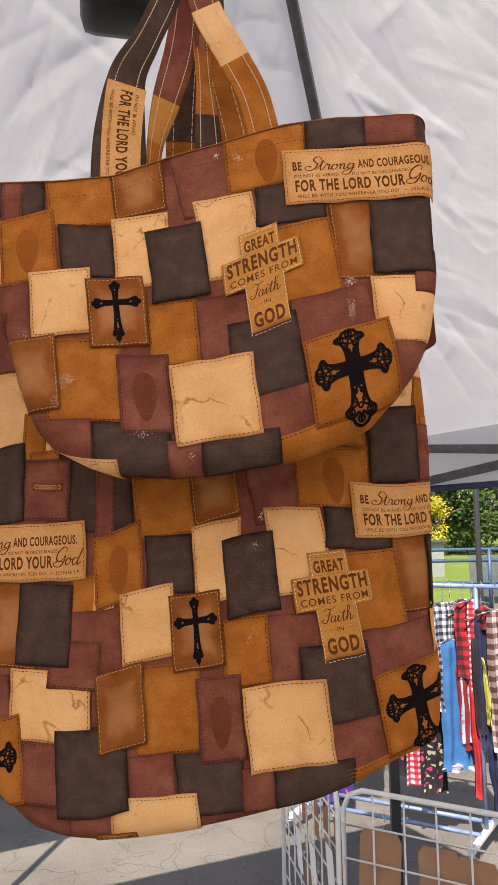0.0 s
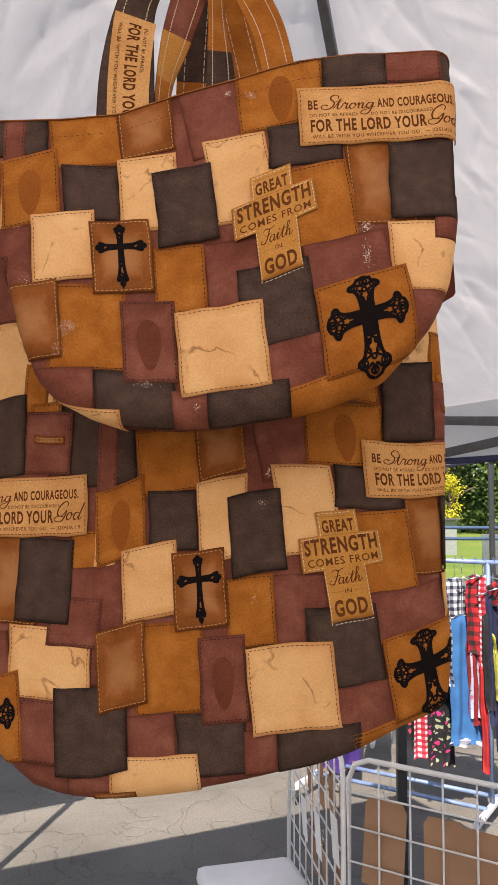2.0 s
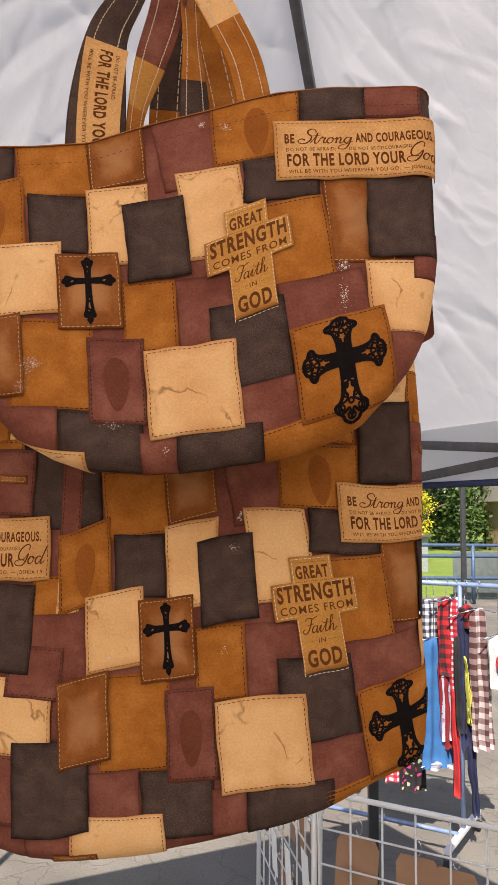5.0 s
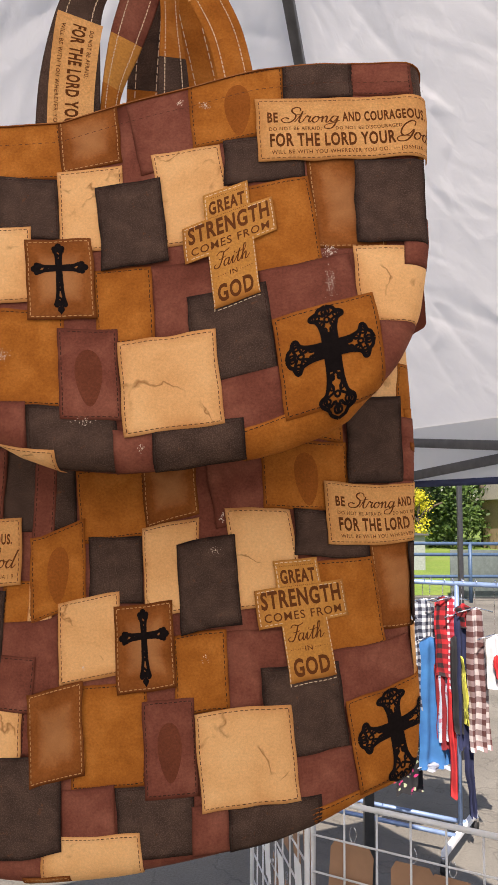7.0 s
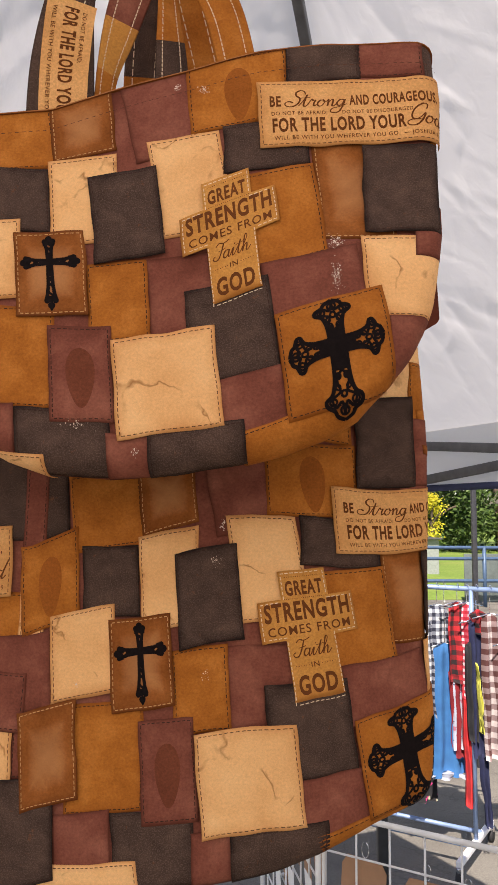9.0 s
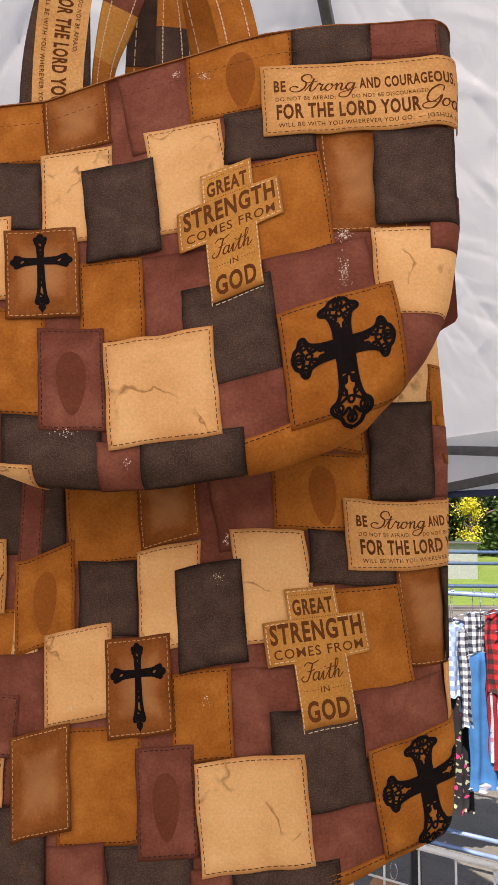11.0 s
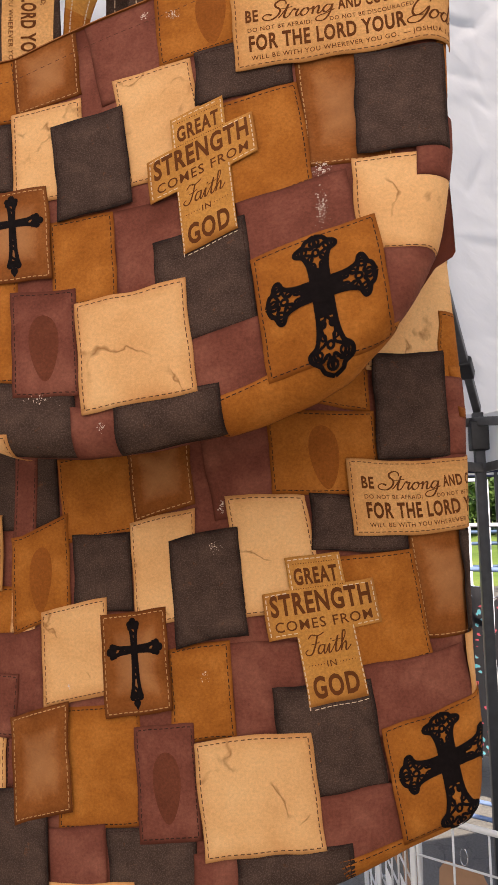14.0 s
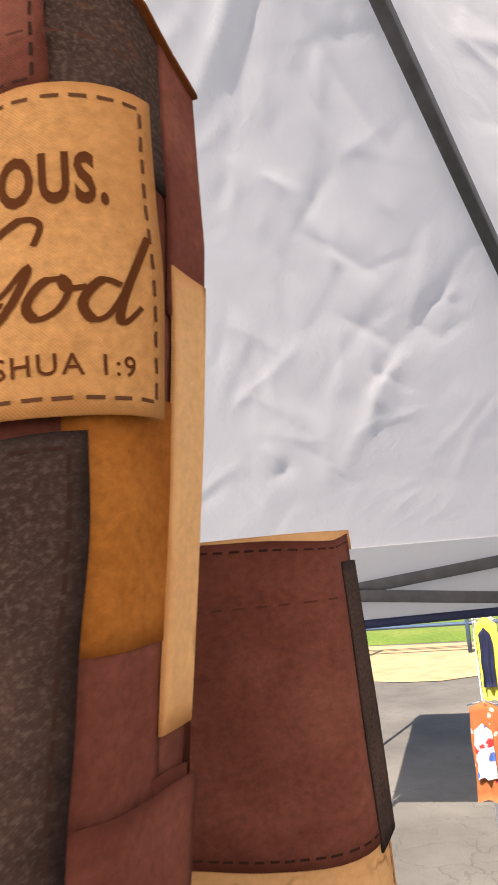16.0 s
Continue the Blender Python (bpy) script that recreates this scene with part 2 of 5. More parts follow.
def thing(name, label, category, at=(0, 0, 0), group="", kind=""):
    ob = new(name)
    ob.location = at
    ob.empty_display_size = 0.05
    return tagged(ob, label, category, group, kind)


def part(name, bm, material, parent=None, label="", smooth=True):
    me = bpy.data.meshes.new(name)
    bm.to_mesh(me)
    bm.free()
    me.materials.append(material)
    if smooth:
        me.polygons.foreach_set("use_smooth", [True] * len(me.polygons))
    ob = new(name, me)
    if parent is not None:
        ob.parent = parent
        base = parent
        off = Vector((0, 0, 0))
        while base is not None:
            off += base.location
            base = base.parent
        ob.location = -off
    if label:
        ob["label"] = label
    return ob


def box(bm, c, size, rot=None, bevel=0.0):
    m = Matrix.Translation(c) @ (rot or Matrix.Identity(4)) @ Matrix.Diagonal((*size, 1))
    made = bmesh.ops.create_cube(bm, size=1.0, matrix=m)
    if bevel:
        es = list({e for v in made["verts"] for e in v.link_edges})
        bmesh.ops.bevel(bm, geom=es, offset=bevel, segments=2, profile=0.6, affect="EDGES")


def tube(bm, a, b, r, seg=10):
    a, b = Vector(a), Vector(b)
    q = (b - a).to_track_quat("Z", "Y").to_matrix().to_4x4()
    bmesh.ops.create_cone(bm, cap_ends=True, segments=seg, radius1=r, radius2=r, depth=(b - a).length,
                          matrix=Matrix.Translation((a + b) / 2) @ q)


def beam(bm, a, b, w, h, bevel=0.003):
    """A square-section bar from a to b."""
    a, b = Vector(a), Vector(b)
    q = (b - a).to_track_quat("Z", "Y").to_matrix().to_4x4()
    box(bm, (a + b) / 2, (w, h, (b - a).length), q, bevel)


def pipe(bm, pts, r, seg=8, closed=False):
    """A round tube along a polyline."""
    pts = [Vector(p) for p in pts]
    rings = []
    k = len(pts)
    for i, p in enumerate(pts):
        a = pts[(i - 1) % k] if closed or i else p
        c = pts[(i + 1) % k] if closed or i < k - 1 else p
        d = (c - a).normalized()
        q = d.to_track_quat("Z", "Y")
        rings.append([bm.verts.new(p + q @ Vector((r * math.cos(2 * math.pi * j / seg), r * math.sin(2 * math.pi * j / seg), 0))) for j in range(seg)])
    for i in range(k if closed else k - 1):
        r0, r1 = rings[i], rings[(i + 1) % k]
        shift = 0
        if closed and i == k - 1:
            shift = min(range(seg), key=lambda s: sum((r0[j].co - r1[(j + s) % seg].co).length for j in range(seg)))
        for j in range(seg):
            bm.faces.new((r0[j], r0[(j + 1) % seg], r1[(j + 1 + shift) % seg], r1[(j + shift) % seg]))


# ---- the two tote bags ----


class Drape:
    """The outside of a hanging tote: fabric coordinates (x, z) to places in the room."""

    def __init__(self, height, left, right, bottom, top, offset, seed, thick, roll_r=0.019, roll_b=0.022, side=0.028, pull=None):
        self.height, self.left, self.right, self.bottom, self.top = height, left, right, bottom, top
        self.offset, self.seed, self.thick, self.r, self.rb, self.side, self.pull = offset, seed, thick, roll_r, roll_b, side, pull

    def hang(self, p, q):
        """Where a point of the flat print comes to lie on this bag: shifted, and pulled out of square as the cloth hangs."""
        x, z = p + self.offset[0], q + self.offset[1]
        if self.pull:
            a, b = min(max(p, -0.22), 0.20), min(max(q, 1.66), 2.02) - 1.83
            c = (a + math.sqrt(a * a + 0.0036)) / 2
            for k, t in zip(self.pull, (1, a, b, c, c * c, c * b)):
                x, z = x + k[0] * t, z + k[1] * t
        return x, z

    def crease(self, x, z):
        s = self.seed
        w = 0.0030 * noise.noise((x * 9 + s, z * 5, 0.3)) + 0.0012 * noise.noise((x * 26 + z * 9 + s, z * 14, 4.1))
        w += 0.0016 * math.sin((x * 0.8 + z) * 52 + 3 * noise.noise((x * 6, z * 6, s))) * max(0.0, noise.noise((x * 5, z * 4, s + 7)))
        return w

    def at(self, p, q, lift=0.0):
        q = min(q, float(np.interp(p, *self.top)))
        xe, xw = float(np.interp(q, *self.right)) - self.r, float(np.interp(q, *self.left)) + self.r
        ze = float(np.interp(p, *self.bottom)) + self.rb
        p, q = min(max(p, xw - self.r - 0.028), xe + self.r + self.side), max(q, ze - self.rb - 0.03)
        x, z, back, tx, tz = p, q, 0.0, 0.0, 0.0
        for over, sign in ((p - xe, 1), (xw - p, -1)):
            if over > 0:
                top_a = radians(84)
                a = min(over / self.r, top_a)
                rest = max(0.0, over - self.r * top_a)
                x = (xe if sign > 0 else xw) + sign * (self.r * math.sin(a) + rest * math.cos(top_a))
                back += self.r * (1 - math.cos(a)) + rest * math.sin(top_a)
                tx = sign * a
        if q < ze:
            over = ze - q
            a = min(over / self.rb, math.pi / 2)
            z = ze - self.rb * math.sin(a)
            back += self.rb * (1 - math.cos(a)) + max(0.0, over - self.rb * math.pi / 2)
            tz = a
        e = 0.004
        f = lambda u, v: self.height(u, v) - self.crease(u, v)
        y = f(x, z)
        nrm = Vector(((f(x + e, z) - f(x - e, z)) / (2 * e), -1.0, (f(x, z + e) - f(x, z - e)) / (2 * e)))
        nrm.normalize()
        flat = math.cos(tx) * math.cos(tz)
        nrm = (nrm * max(flat, 0.0) + Vector((math.sin(tx), 0, 0)) * math.cos(tz) + Vector((0, 0, -math.sin(tz)))).normalized()
        return Vector((x, y + back, z)) + nrm * lift


def sheet(drape, us, vs, place, lift, skirt=0.0, inside=None):
    """A grid of fabric laid on a drape. place(u, v) gives fabric coordinates; a skirt turns the rim down."""
    bm = bmesh.new()
    uvl, edl = bm.loops.layers.uv.new("UVMap"), bm.loops.layers.uv.new("edge")
    vv, data = {}, {}
    nu, nv = len(us) - 1, len(vs) - 1
    keep = [[inside is None or inside((us[i] + us[i + 1]) / 2, (vs[j] + vs[j + 1]) / 2) for j in range(nv)] for i in range(nu)]

    def vert(i, j):
        if (i, j) not in vv:
            p, q = place(us[i], vs[j])
            v = bm.verts.new(drape.at(p, q, lift))
            vv[i, j] = v
            data[v] = ((p - drape.offset[0], q - drape.offset[1]), (i / nu, j / nv))
        return vv[i, j]

    for i in range(nu):
        for j in range(nv):
            if keep[i][j]:
                bm.faces.new((vert(i, j), vert(i + 1, j), vert(i + 1, j + 1), vert(i, j + 1)))
    if skirt:
        rim = [e for e in bm.edges if e.is_boundary]
        low = {}
        for (i, j), v in list(vv.items()):
            if any(e.is_boundary for e in v.link_edges):
                p, q = place(us[i], vs[j])
                w = bm.verts.new(drape.at(p, q, lift - skirt))
                low[v], data[w] = w, data[v]
        for e in rim:
            a, c = e.link_loops[0].vert, e.link_loops[0].link_loop_next.vert
            bm.faces.new((c, a, low[a], low[c]))
    for f in bm.faces:
        for lp in f.loops:
            lp[uvl].uv, lp[edl].uv = data[lp.vert]
    return bm


def steps(lo, hi, n):
    return [lo + (hi - lo) * i / n for i in range(n + 1)]


PRINT = []


class Patch:
    def __init__(self, kind, x, z, w, h, tilt, lean, extra):
        self.kind, self.x, self.z, self.w, self.h, self.extra = kind, x, z, w, h, extra
        self.turn(tilt, lean)

    def turn(self, tilt, lean):
        a, b = radians(tilt), radians(lean)
        self.u, self.v = (math.cos(a), math.sin(a)), (-math.sin(b), math.cos(b))

    def place(self, u, v, dx=0.0, dz=0.0):
        return (self.x + dx + u * self.u[0] + v * self.v[0], self.z + dz + u * self.u[1] + v * self.v[1])


def patch(kind, x, z, w, h, tilt=0.0, lean=None, extra=""):
    PRINT.append(Patch(kind, x, z, w, h, tilt, tilt if lean is None else lean, extra))


# one repeat of the cloth's print: kind, centre x and z, width, height, tilt, lean
PERIOD = (0.486, 0.051)
# upper rows, seen on the larger bag only
patch("tan", 0.060, 2.090, 0.080, 0.085, 3)
patch("cream", -0.010, 2.072, 0.070, 0.080, 2)
patch("tan", -0.150, 2.060, 0.060, 0.110, 1)
patch("brown", -0.040, 2.150, 0.080, 0.080, 3)
patch("dark", 0.050, 2.160, 0.090, 0.080, -2)
patch("cream", 0.150, 2.145, 0.105, 0.115, 1)
patch("maroon", 0.152, 2.245, 0.100, 0.096, 2, extra="s")
patch("dark", 0.196, 2.240, 0.022, 0.090, 1)
patch("tan", 0.083, 2.180, 0.045, 0.110, 2)
patch("tan", 0.180, 2.110, 0.030, 0.070, -3)
patch("dark", -0.030, 2.235, 0.090, 0.075, 3)
# main rows
patch("maroon", -0.006, 1.989, 0.062, 0.090, 10, 13)
patch("dark", -0.228, 1.998, 0.090, 0.086, -2, 4)
patch("tan", -0.292, 2.024, 0.037, 0.047, 2, 3)
patch("maroon", -0.310, 1.985, 0.050, 0.060, 0)
patch("tan", -0.141, 1.973, 0.076, 0.070, 0, 9)
patch("maroon", 0.197, 2.054, 0.058, 0.068, -1, 0, "s")
patch("tan", 0.062, 2.008, 0.090, 0.068, 12, 4, "mark")
patch("dark", 0.137, 2.060, 0.066, 0.090, 9, 1)
patch("brown", 0.199, 2.057, 0.038, 0.009, -3, 3)
patch("brown", -0.077, 1.979, 0.058, 0.061, 10, 7)
patch("dark", -0.133, 1.910, 0.060, 0.062, -6, 6)
patch("cream", -0.072, 1.906, 0.061, 0.083, 5, 5)
patch("cream", 0.021, 1.918, 0.064, 0.093, 9, 9)
patch("dark", 0.087, 1.954, 0.076, 0.046, 8, 1)
patch("maroon", 0.243, 1.890, 0.030, 0.080, 0, extra="s")
patch("tan", 0.245, 1.940, 0.030, 0.044, 0)
patch("maroon", 0.268, 2.030, 0.024, 0.100, 0, extra="s")
patch("maroon", 0.268, 1.850, 0.024, 0.090, 0, extra="s")
patch("cream", 0.270, 1.946, 0.026, 0.088, 0)
patch("brown", 0.160, 1.911, 0.062, 0.097, -1, 4)
patch("tan", 0.099, 1.886, 0.068, 0.089, 13, 6)
patch("maroon", 0.018, 1.815, 0.064, 0.073, 7, 5)
patch("maroon", 0.124, 1.821, 0.082, 0.056, 11, 8)
patch("tan", -0.198, 1.917, 0.062, 0.078, 11, 5, "mark")
patch("maroon", -0.235, 1.840, 0.087, 0.067, 4, 5)
patch("cream", 0.211, 1.826, 0.094, 0.074, -1, 1)
patch("maroon", 0.238, 1.869, 0.060, 0.050, -1, -3, "s")
patch("dark", 0.201, 1.910, 0.064, 0.086, 0, -1)
patch("cream", -0.159, 1.852, 0.067, 0.074, 3, 5)
patch("tan", -0.039, 1.811, 0.053, 0.072, 5, 5)
patch("dark", 0.056, 1.783, 0.072, 0.083, 12, 6)
patch("maroon", 0.074, 1.718, 0.055, 0.056, 13, 7)
patch("maroon", 0.208, 1.759, 0.056, 0.063, 0, -2, "s")
patch("tan", 0.131, 1.700, 0.140, 0.040, 20, 18, "plain")
patch("tan", 0.140, 1.761, 0.089, 0.089, 16, 7, "filigree")
patch("tan", -0.132, 1.765, 0.080, 0.090, -2, 2)
patch("maroon", -0.150, 1.695, 0.055, 0.052, -2, 5)
patch("dark", -0.080, 1.688, 0.080, 0.062, -2, 7)
patch("maroon", -0.025, 1.676, 0.038, 0.044, 2, 4)
patch("dark", 0.030, 1.683, 0.080, 0.038, 9, 5)
patch("maroon", -0.220, 1.653, 0.053, 0.037, 7, 6)
patch("maroon", -0.151, 1.697, 0.059, 0.053, 0, 5)
patch("cream", -0.145, 1.657, 0.106, 0.053, -3, 6)
patch("dark", -0.222, 1.712, 0.084, 0.086, 5, 5)
patch("brown", -0.192, 1.647, 0.052, 0.010, -1, 8)
patch("maroon", -0.068, 1.748, 0.054, 0.084, -1, 5, "mark")
patch("brown", -0.190, 1.772, 0.061, 0.082, 6, 6)
patch("brown", -0.098, 1.838, 0.063, 0.078, 0, 6, "slim")
patch("dark", -0.034, 1.890, 0.061, 0.083, 9, 6)
patch("cream", 0.004, 1.739, 0.087, 0.085, 7.5, 6)
patch("sign", 0.1635, 1.9850, 0.168, 0.063, 2.4, 3, "verse")
patch("cross", 0.056, 1.870, 0.086, 0.125, 21, 6, "verse_cross")


_glyphs = {}


def lettering(text, width, cap, slant=0.0):
    """Flat triangles of a word in the built-in font, width x cap metres, from its lower left corner."""
    key = (text, round(width, 5), round(cap, 5), slant)
    if key not in _glyphs:
        cu = bpy.data.curves.new("word", "FONT")
        cu.body, cu.size, cu.resolution_u, cu.shear = text, 1.0, 3, slant
        cu.space_character, cu.offset = 1.14, 0.034 if cap > 0.0085 else 0.008
        ob = new("word", cu)
        bpy.context.view_layer.update()
        me = bpy.data.meshes.new_from_object(ob.evaluated_get(bpy.context.evaluated_depsgraph_get()))
        co = np.array([v.co[:2] for v in me.vertices])
        tris = [tuple(p.vertices) for p in me.polygons]
        lo, hi = co.min(0), co.max(0)
        k = (width / (hi[0] - lo[0]), cap / 0.69)
        _glyphs[key] = ([((x - lo[0]) * k[0], y * k[1]) for x, y in co], tris)
        bpy.data.objects.remove(ob)
        bpy.data.curves.remove(cu)
        bpy.data.meshes.remove(me)
    return _glyphs[key]


def laid(drape, pts, faces, place, lift):
    """Flat print, mapped onto a drape."""
    bm = bmesh.new()
    vs = []
    for u, v in pts:
        p, q = place(u, v)
        vs.append(bm.verts.new(drape.at(p, q, lift)))
    for f in faces:
        try:
            bm.faces.new([vs[i] for i in f])
        except ValueError:
            pass
    bmesh.ops.delete(bm, geom=[f for f in bm.faces if f.calc_area() < 1e-10], context="FACES_ONLY")
    return bm


def stroke(path, width, closed=False, taper=False):
    """A flat ribbon along a polyline, as points and quads."""
    k = len(path)
    pts, faces = [], []
    for i, (x, y) in enumerate(path):
        a = path[(i - 1) % k] if closed or i else path[0]
        c = path[(i + 1) % k] if closed or i < k - 1 else path[-1]
        dx, dy = c[0] - a[0], c[1] - a[1]
        d = math.hypot(dx, dy) or 1.0
        w = width / 2
        if taper:
            # pen pressure: thicker on the way down
            w *= 1.25 if dy < -0.3 * d else 0.8
        pts += [(x - dy / d * w, y + dx / d * w), (x + dy / d * w, y - dx / d * w)]
    for i in range(k if closed else k - 1):
        j = (i + 1) % k
        faces.append((2 * i, 2 * i + 1, 2 * j + 1, 2 * j))
    return pts, faces


def joined(shapes):
    pts, faces = [], []
    for p, f in shapes:
        o = len(pts)
        pts += p
        faces += [tuple(i + o for i in g) for g in f]
    return pts, faces


def arc(cx, cy, rx, ry, a0=0, a1=360, n=14):
    return [(cx + rx * math.cos(radians(a0 + (a1 - a0) * i / n)), cy + ry * math.sin(radians(a0 + (a1 - a0) * i / n))) for i in range(n + (a1 - a0 < 360))]


def smooth_line(pts, n=6):
    """Catmull-Rom through the points."""
    out = []
    for i in range(len(pts) - 1):
        p0, p1, p2, p3 = pts[max(i - 1, 0)], pts[i], pts[i + 1], pts[min(i + 2, len(pts) - 1)]
        for s in range(n):
            t = s / n
            out.append(tuple(0.5 * (2 * b + (c - a) * t + (2 * a - 5 * b + 4 * c - d) * t * t + (3 * b - a - 3 * c + d) * t ** 3)
                             for a, b, c, d in zip(p0, p1, p2, p3)))
    out.append(tuple(pts[-1]))
    return out


def script_word(word, width, xh):
    """Joined-up handwriting, drawn stroke by stroke; xh is the height of a small o."""
    shapes, x = [], 0.0

    def add(pts, w=0.16):
        shapes.append(stroke(smooth_line([(x + a, b) for a, b in pts]), w, taper=True))

    for ch in word:
        if ch == "S":
            add([(1.75, 1.75), (1.6, 2.2), (1.15, 2.35), (0.75, 2.0), (0.85, 1.55), (1.25, 1.15), (1.2, 0.5), (0.7, 0.0), (0.05, 0.05), (-0.2, 0.45), (0.15, 0.75), (0.6, 0.55)])
            x += 1.35
        elif ch == "t":
            add([(-0.1, 0.05), (0.35, 0.9), (0.62, 1.75), (0.42, 0.6), (0.42, 0.1), (0.65, 0.0), (0.95, 0.4)])
            add([(0.0, 1.2), (0.5, 1.25), (1.0, 1.35)], 0.12)
            x += 0.85
        elif ch == "r":
            add([(0.0, 0.3), (0.35, 1.05), (0.5, 0.85), (0.75, 0.9), (0.62, 0.4), (0.7, 0.02), (1.0, 0.35)])
            x += 0.9
        elif ch == "o":
            add([(0.75, 0.92), (0.35, 0.85), (0.12, 0.35), (0.35, 0.0), (0.7, 0.2), (0.85, 0.7), (0.7, 0.95), (0.8, 0.7), (1.15, 0.75)])
            x += 1.0
        elif ch == "n":
            add([(0.05, 0.7), (0.25, 0.95), (0.22, 0.0), (0.3, 0.55), (0.62, 0.97), (0.75, 0.7), (0.7, 0.1), (0.9, 0.02), (1.15, 0.4)])
            x += 1.05
        elif ch == "g":
            add([(0.85, 0.85), (0.4, 0.92), (0.12, 0.4), (0.35, 0.02), (0.7, 0.3), (0.9, 0.95), (0.75, -0.2), (0.35, -0.95), (-0.35, -0.9), (-0.3, -0.4), (0.5, -0.1), (1.15, 0.25)])
            x += 1.1
        elif ch == "F":
            add([(0.1, 1.75), (0.5, 2.15), (1.2, 2.0), (1.9, 2.3)])
            add([(1.15, 2.0), (0.95, 1.0), (0.6, 0.1), (0.1, 0.0), (-0.15, 0.35), (0.15, 0.6)])
            add([(0.5, 1.1), (1.0, 1.15), (1.45, 1.3)], 0.12)
            x += 1.15
        elif ch == "a":
            add([(0.8, 0.9), (0.35, 0.9), (0.12, 0.35), (0.35, 0.0), (0.7, 0.3), (0.85, 0.95), (0.8, 0.15), (0.95, 0.0), (1.2, 0.4)])
            x += 1.1
        elif ch == "i":
            add([(0.0, 0.3), (0.3, 0.95), (0.25, 0.15), (0.42, 0.0), (0.7, 0.4)])
            add([(0.42, 1.38), (0.5, 1.5)], 0.2)
            x += 0.6
        elif ch == "h":
            add([(0.0, 0.3), (0.55, 1.5), (0.6, 2.1), (0.35, 2.05), (0.25, 0.9), (0.2, 0.0), (0.35, 0.6), (0.65, 0.95), (0.75, 0.6), (0.7, 0.1), (0.9, 0.0), (1.3, 0.5)])
            x += 1.0
        elif ch == "G":
            add([(1.7, 1.75), (1.75, 2.25), (1.3, 2.4), (0.6, 1.8), (0.35, 1.0), (0.65, 0.5), (1.2, 0.65), (1.65, 1.25), (1.5, 0.5), (1.0, -0.2), (0.2, -0.15), (0.0, 0.25), (0.5, 0.5), (1.3, 0.45)])
            x += 1.65
        elif ch == "d":
            add([(0.8, 0.85), (0.4, 0.92), (0.12, 0.4), (0.35, 0.0), (0.7, 0.25), (1.15, 1.6), (1.3, 2.1), (0.95, 0.9), (0.85, 0.15), (1.0, 0.0), (1.3, 0.4)])
            x += 1.1
    pts, faces = joined(shapes)
    k = width / x
    return [((a + 0.18 * b) * k, b * xh) for a, b in pts], faces


def slim_cross(h):
    """A slender openwork cross with bud ends, h high."""
    s, w = [], h * 0.066
    for sx, ang, ln in ((1, 90, 0.35), (1, 270, 0.65), (1, 0, 0.385), (1, 180, 0.385)):
        c, sn = math.cos(radians(ang)), math.sin(radians(ang))
        tr = lambda pts: [(h * (a * c - b * sn), h * (0.15 + a * sn + b * c)) for a, b in pts]
        s.append(stroke(tr([(0.03, 0.022), (ln * 0.5, 0.030), (ln * 0.8, 0.055)]), w * 0.75))
        s.append(stroke(tr([(0.03, -0.022), (ln * 0.5, -0.030), (ln * 0.8, -0.055)]), w * 0.75))
        for k in range(3):
            a = ln * (0.25 + 0.2 * k)
            s.append(stroke(tr([(a, -0.03), (a + 0.05, 0.03)]), w * 0.5))
        s.append(stroke(tr([(ln * 0.76, -0.085), (ln * 0.80, 0.0), (ln * 0.76, 0.085)]), w * 1.3))
        for px, py, r in ((ln * 0.93, 0.0, 0.048), (ln * 0.83, 0.055, 0.040), (ln * 0.83, -0.055, 0.040)):
            s.append((tr(arc(px, py, r, r, 0, 359, 11)), [tuple(range(12))]))
        s.append((tr([(ln * 0.98, 0.03), (ln * 1.05, 0), (ln * 0.98, -0.03)]), [(0, 1, 2)]))
    for pts in ([(-0.034, -0.02), (0.034, -0.02), (0.052, -0.30), (-0.052, -0.30)], [(-0.034, 0.02), (0.034, 0.02), (0.045, 0.22), (-0.045, 0.22)],
                [(0.02, -0.03), (0.02, 0.03), (0.2, 0.042), (0.2, -0.042)], [(-0.02, -0.03), (-0.02, 0.03), (-0.2, 0.042), (-0.2, -0.042)]):
        for k in (0.0, 0.35, 0.7):
            m = [tuple(p + (q - p) * f for p, q in zip(a, b)) for a, b, f in ((pts[0], pts[3], k), (pts[1], pts[2], k), (pts[1], pts[2], k + 0.2), (pts[0], pts[3], k + 0.2))]
            s.append(([(h * x, h * (0.15 + y)) for x, y in m], [(0, 1, 2, 3)]))
    s.append(([(h * x, h * (0.15 + y)) for x, y in arc(0, 0, 0.06, 0.06, 0, 359, 11)], [tuple(range(12))]))
    return joined(s)


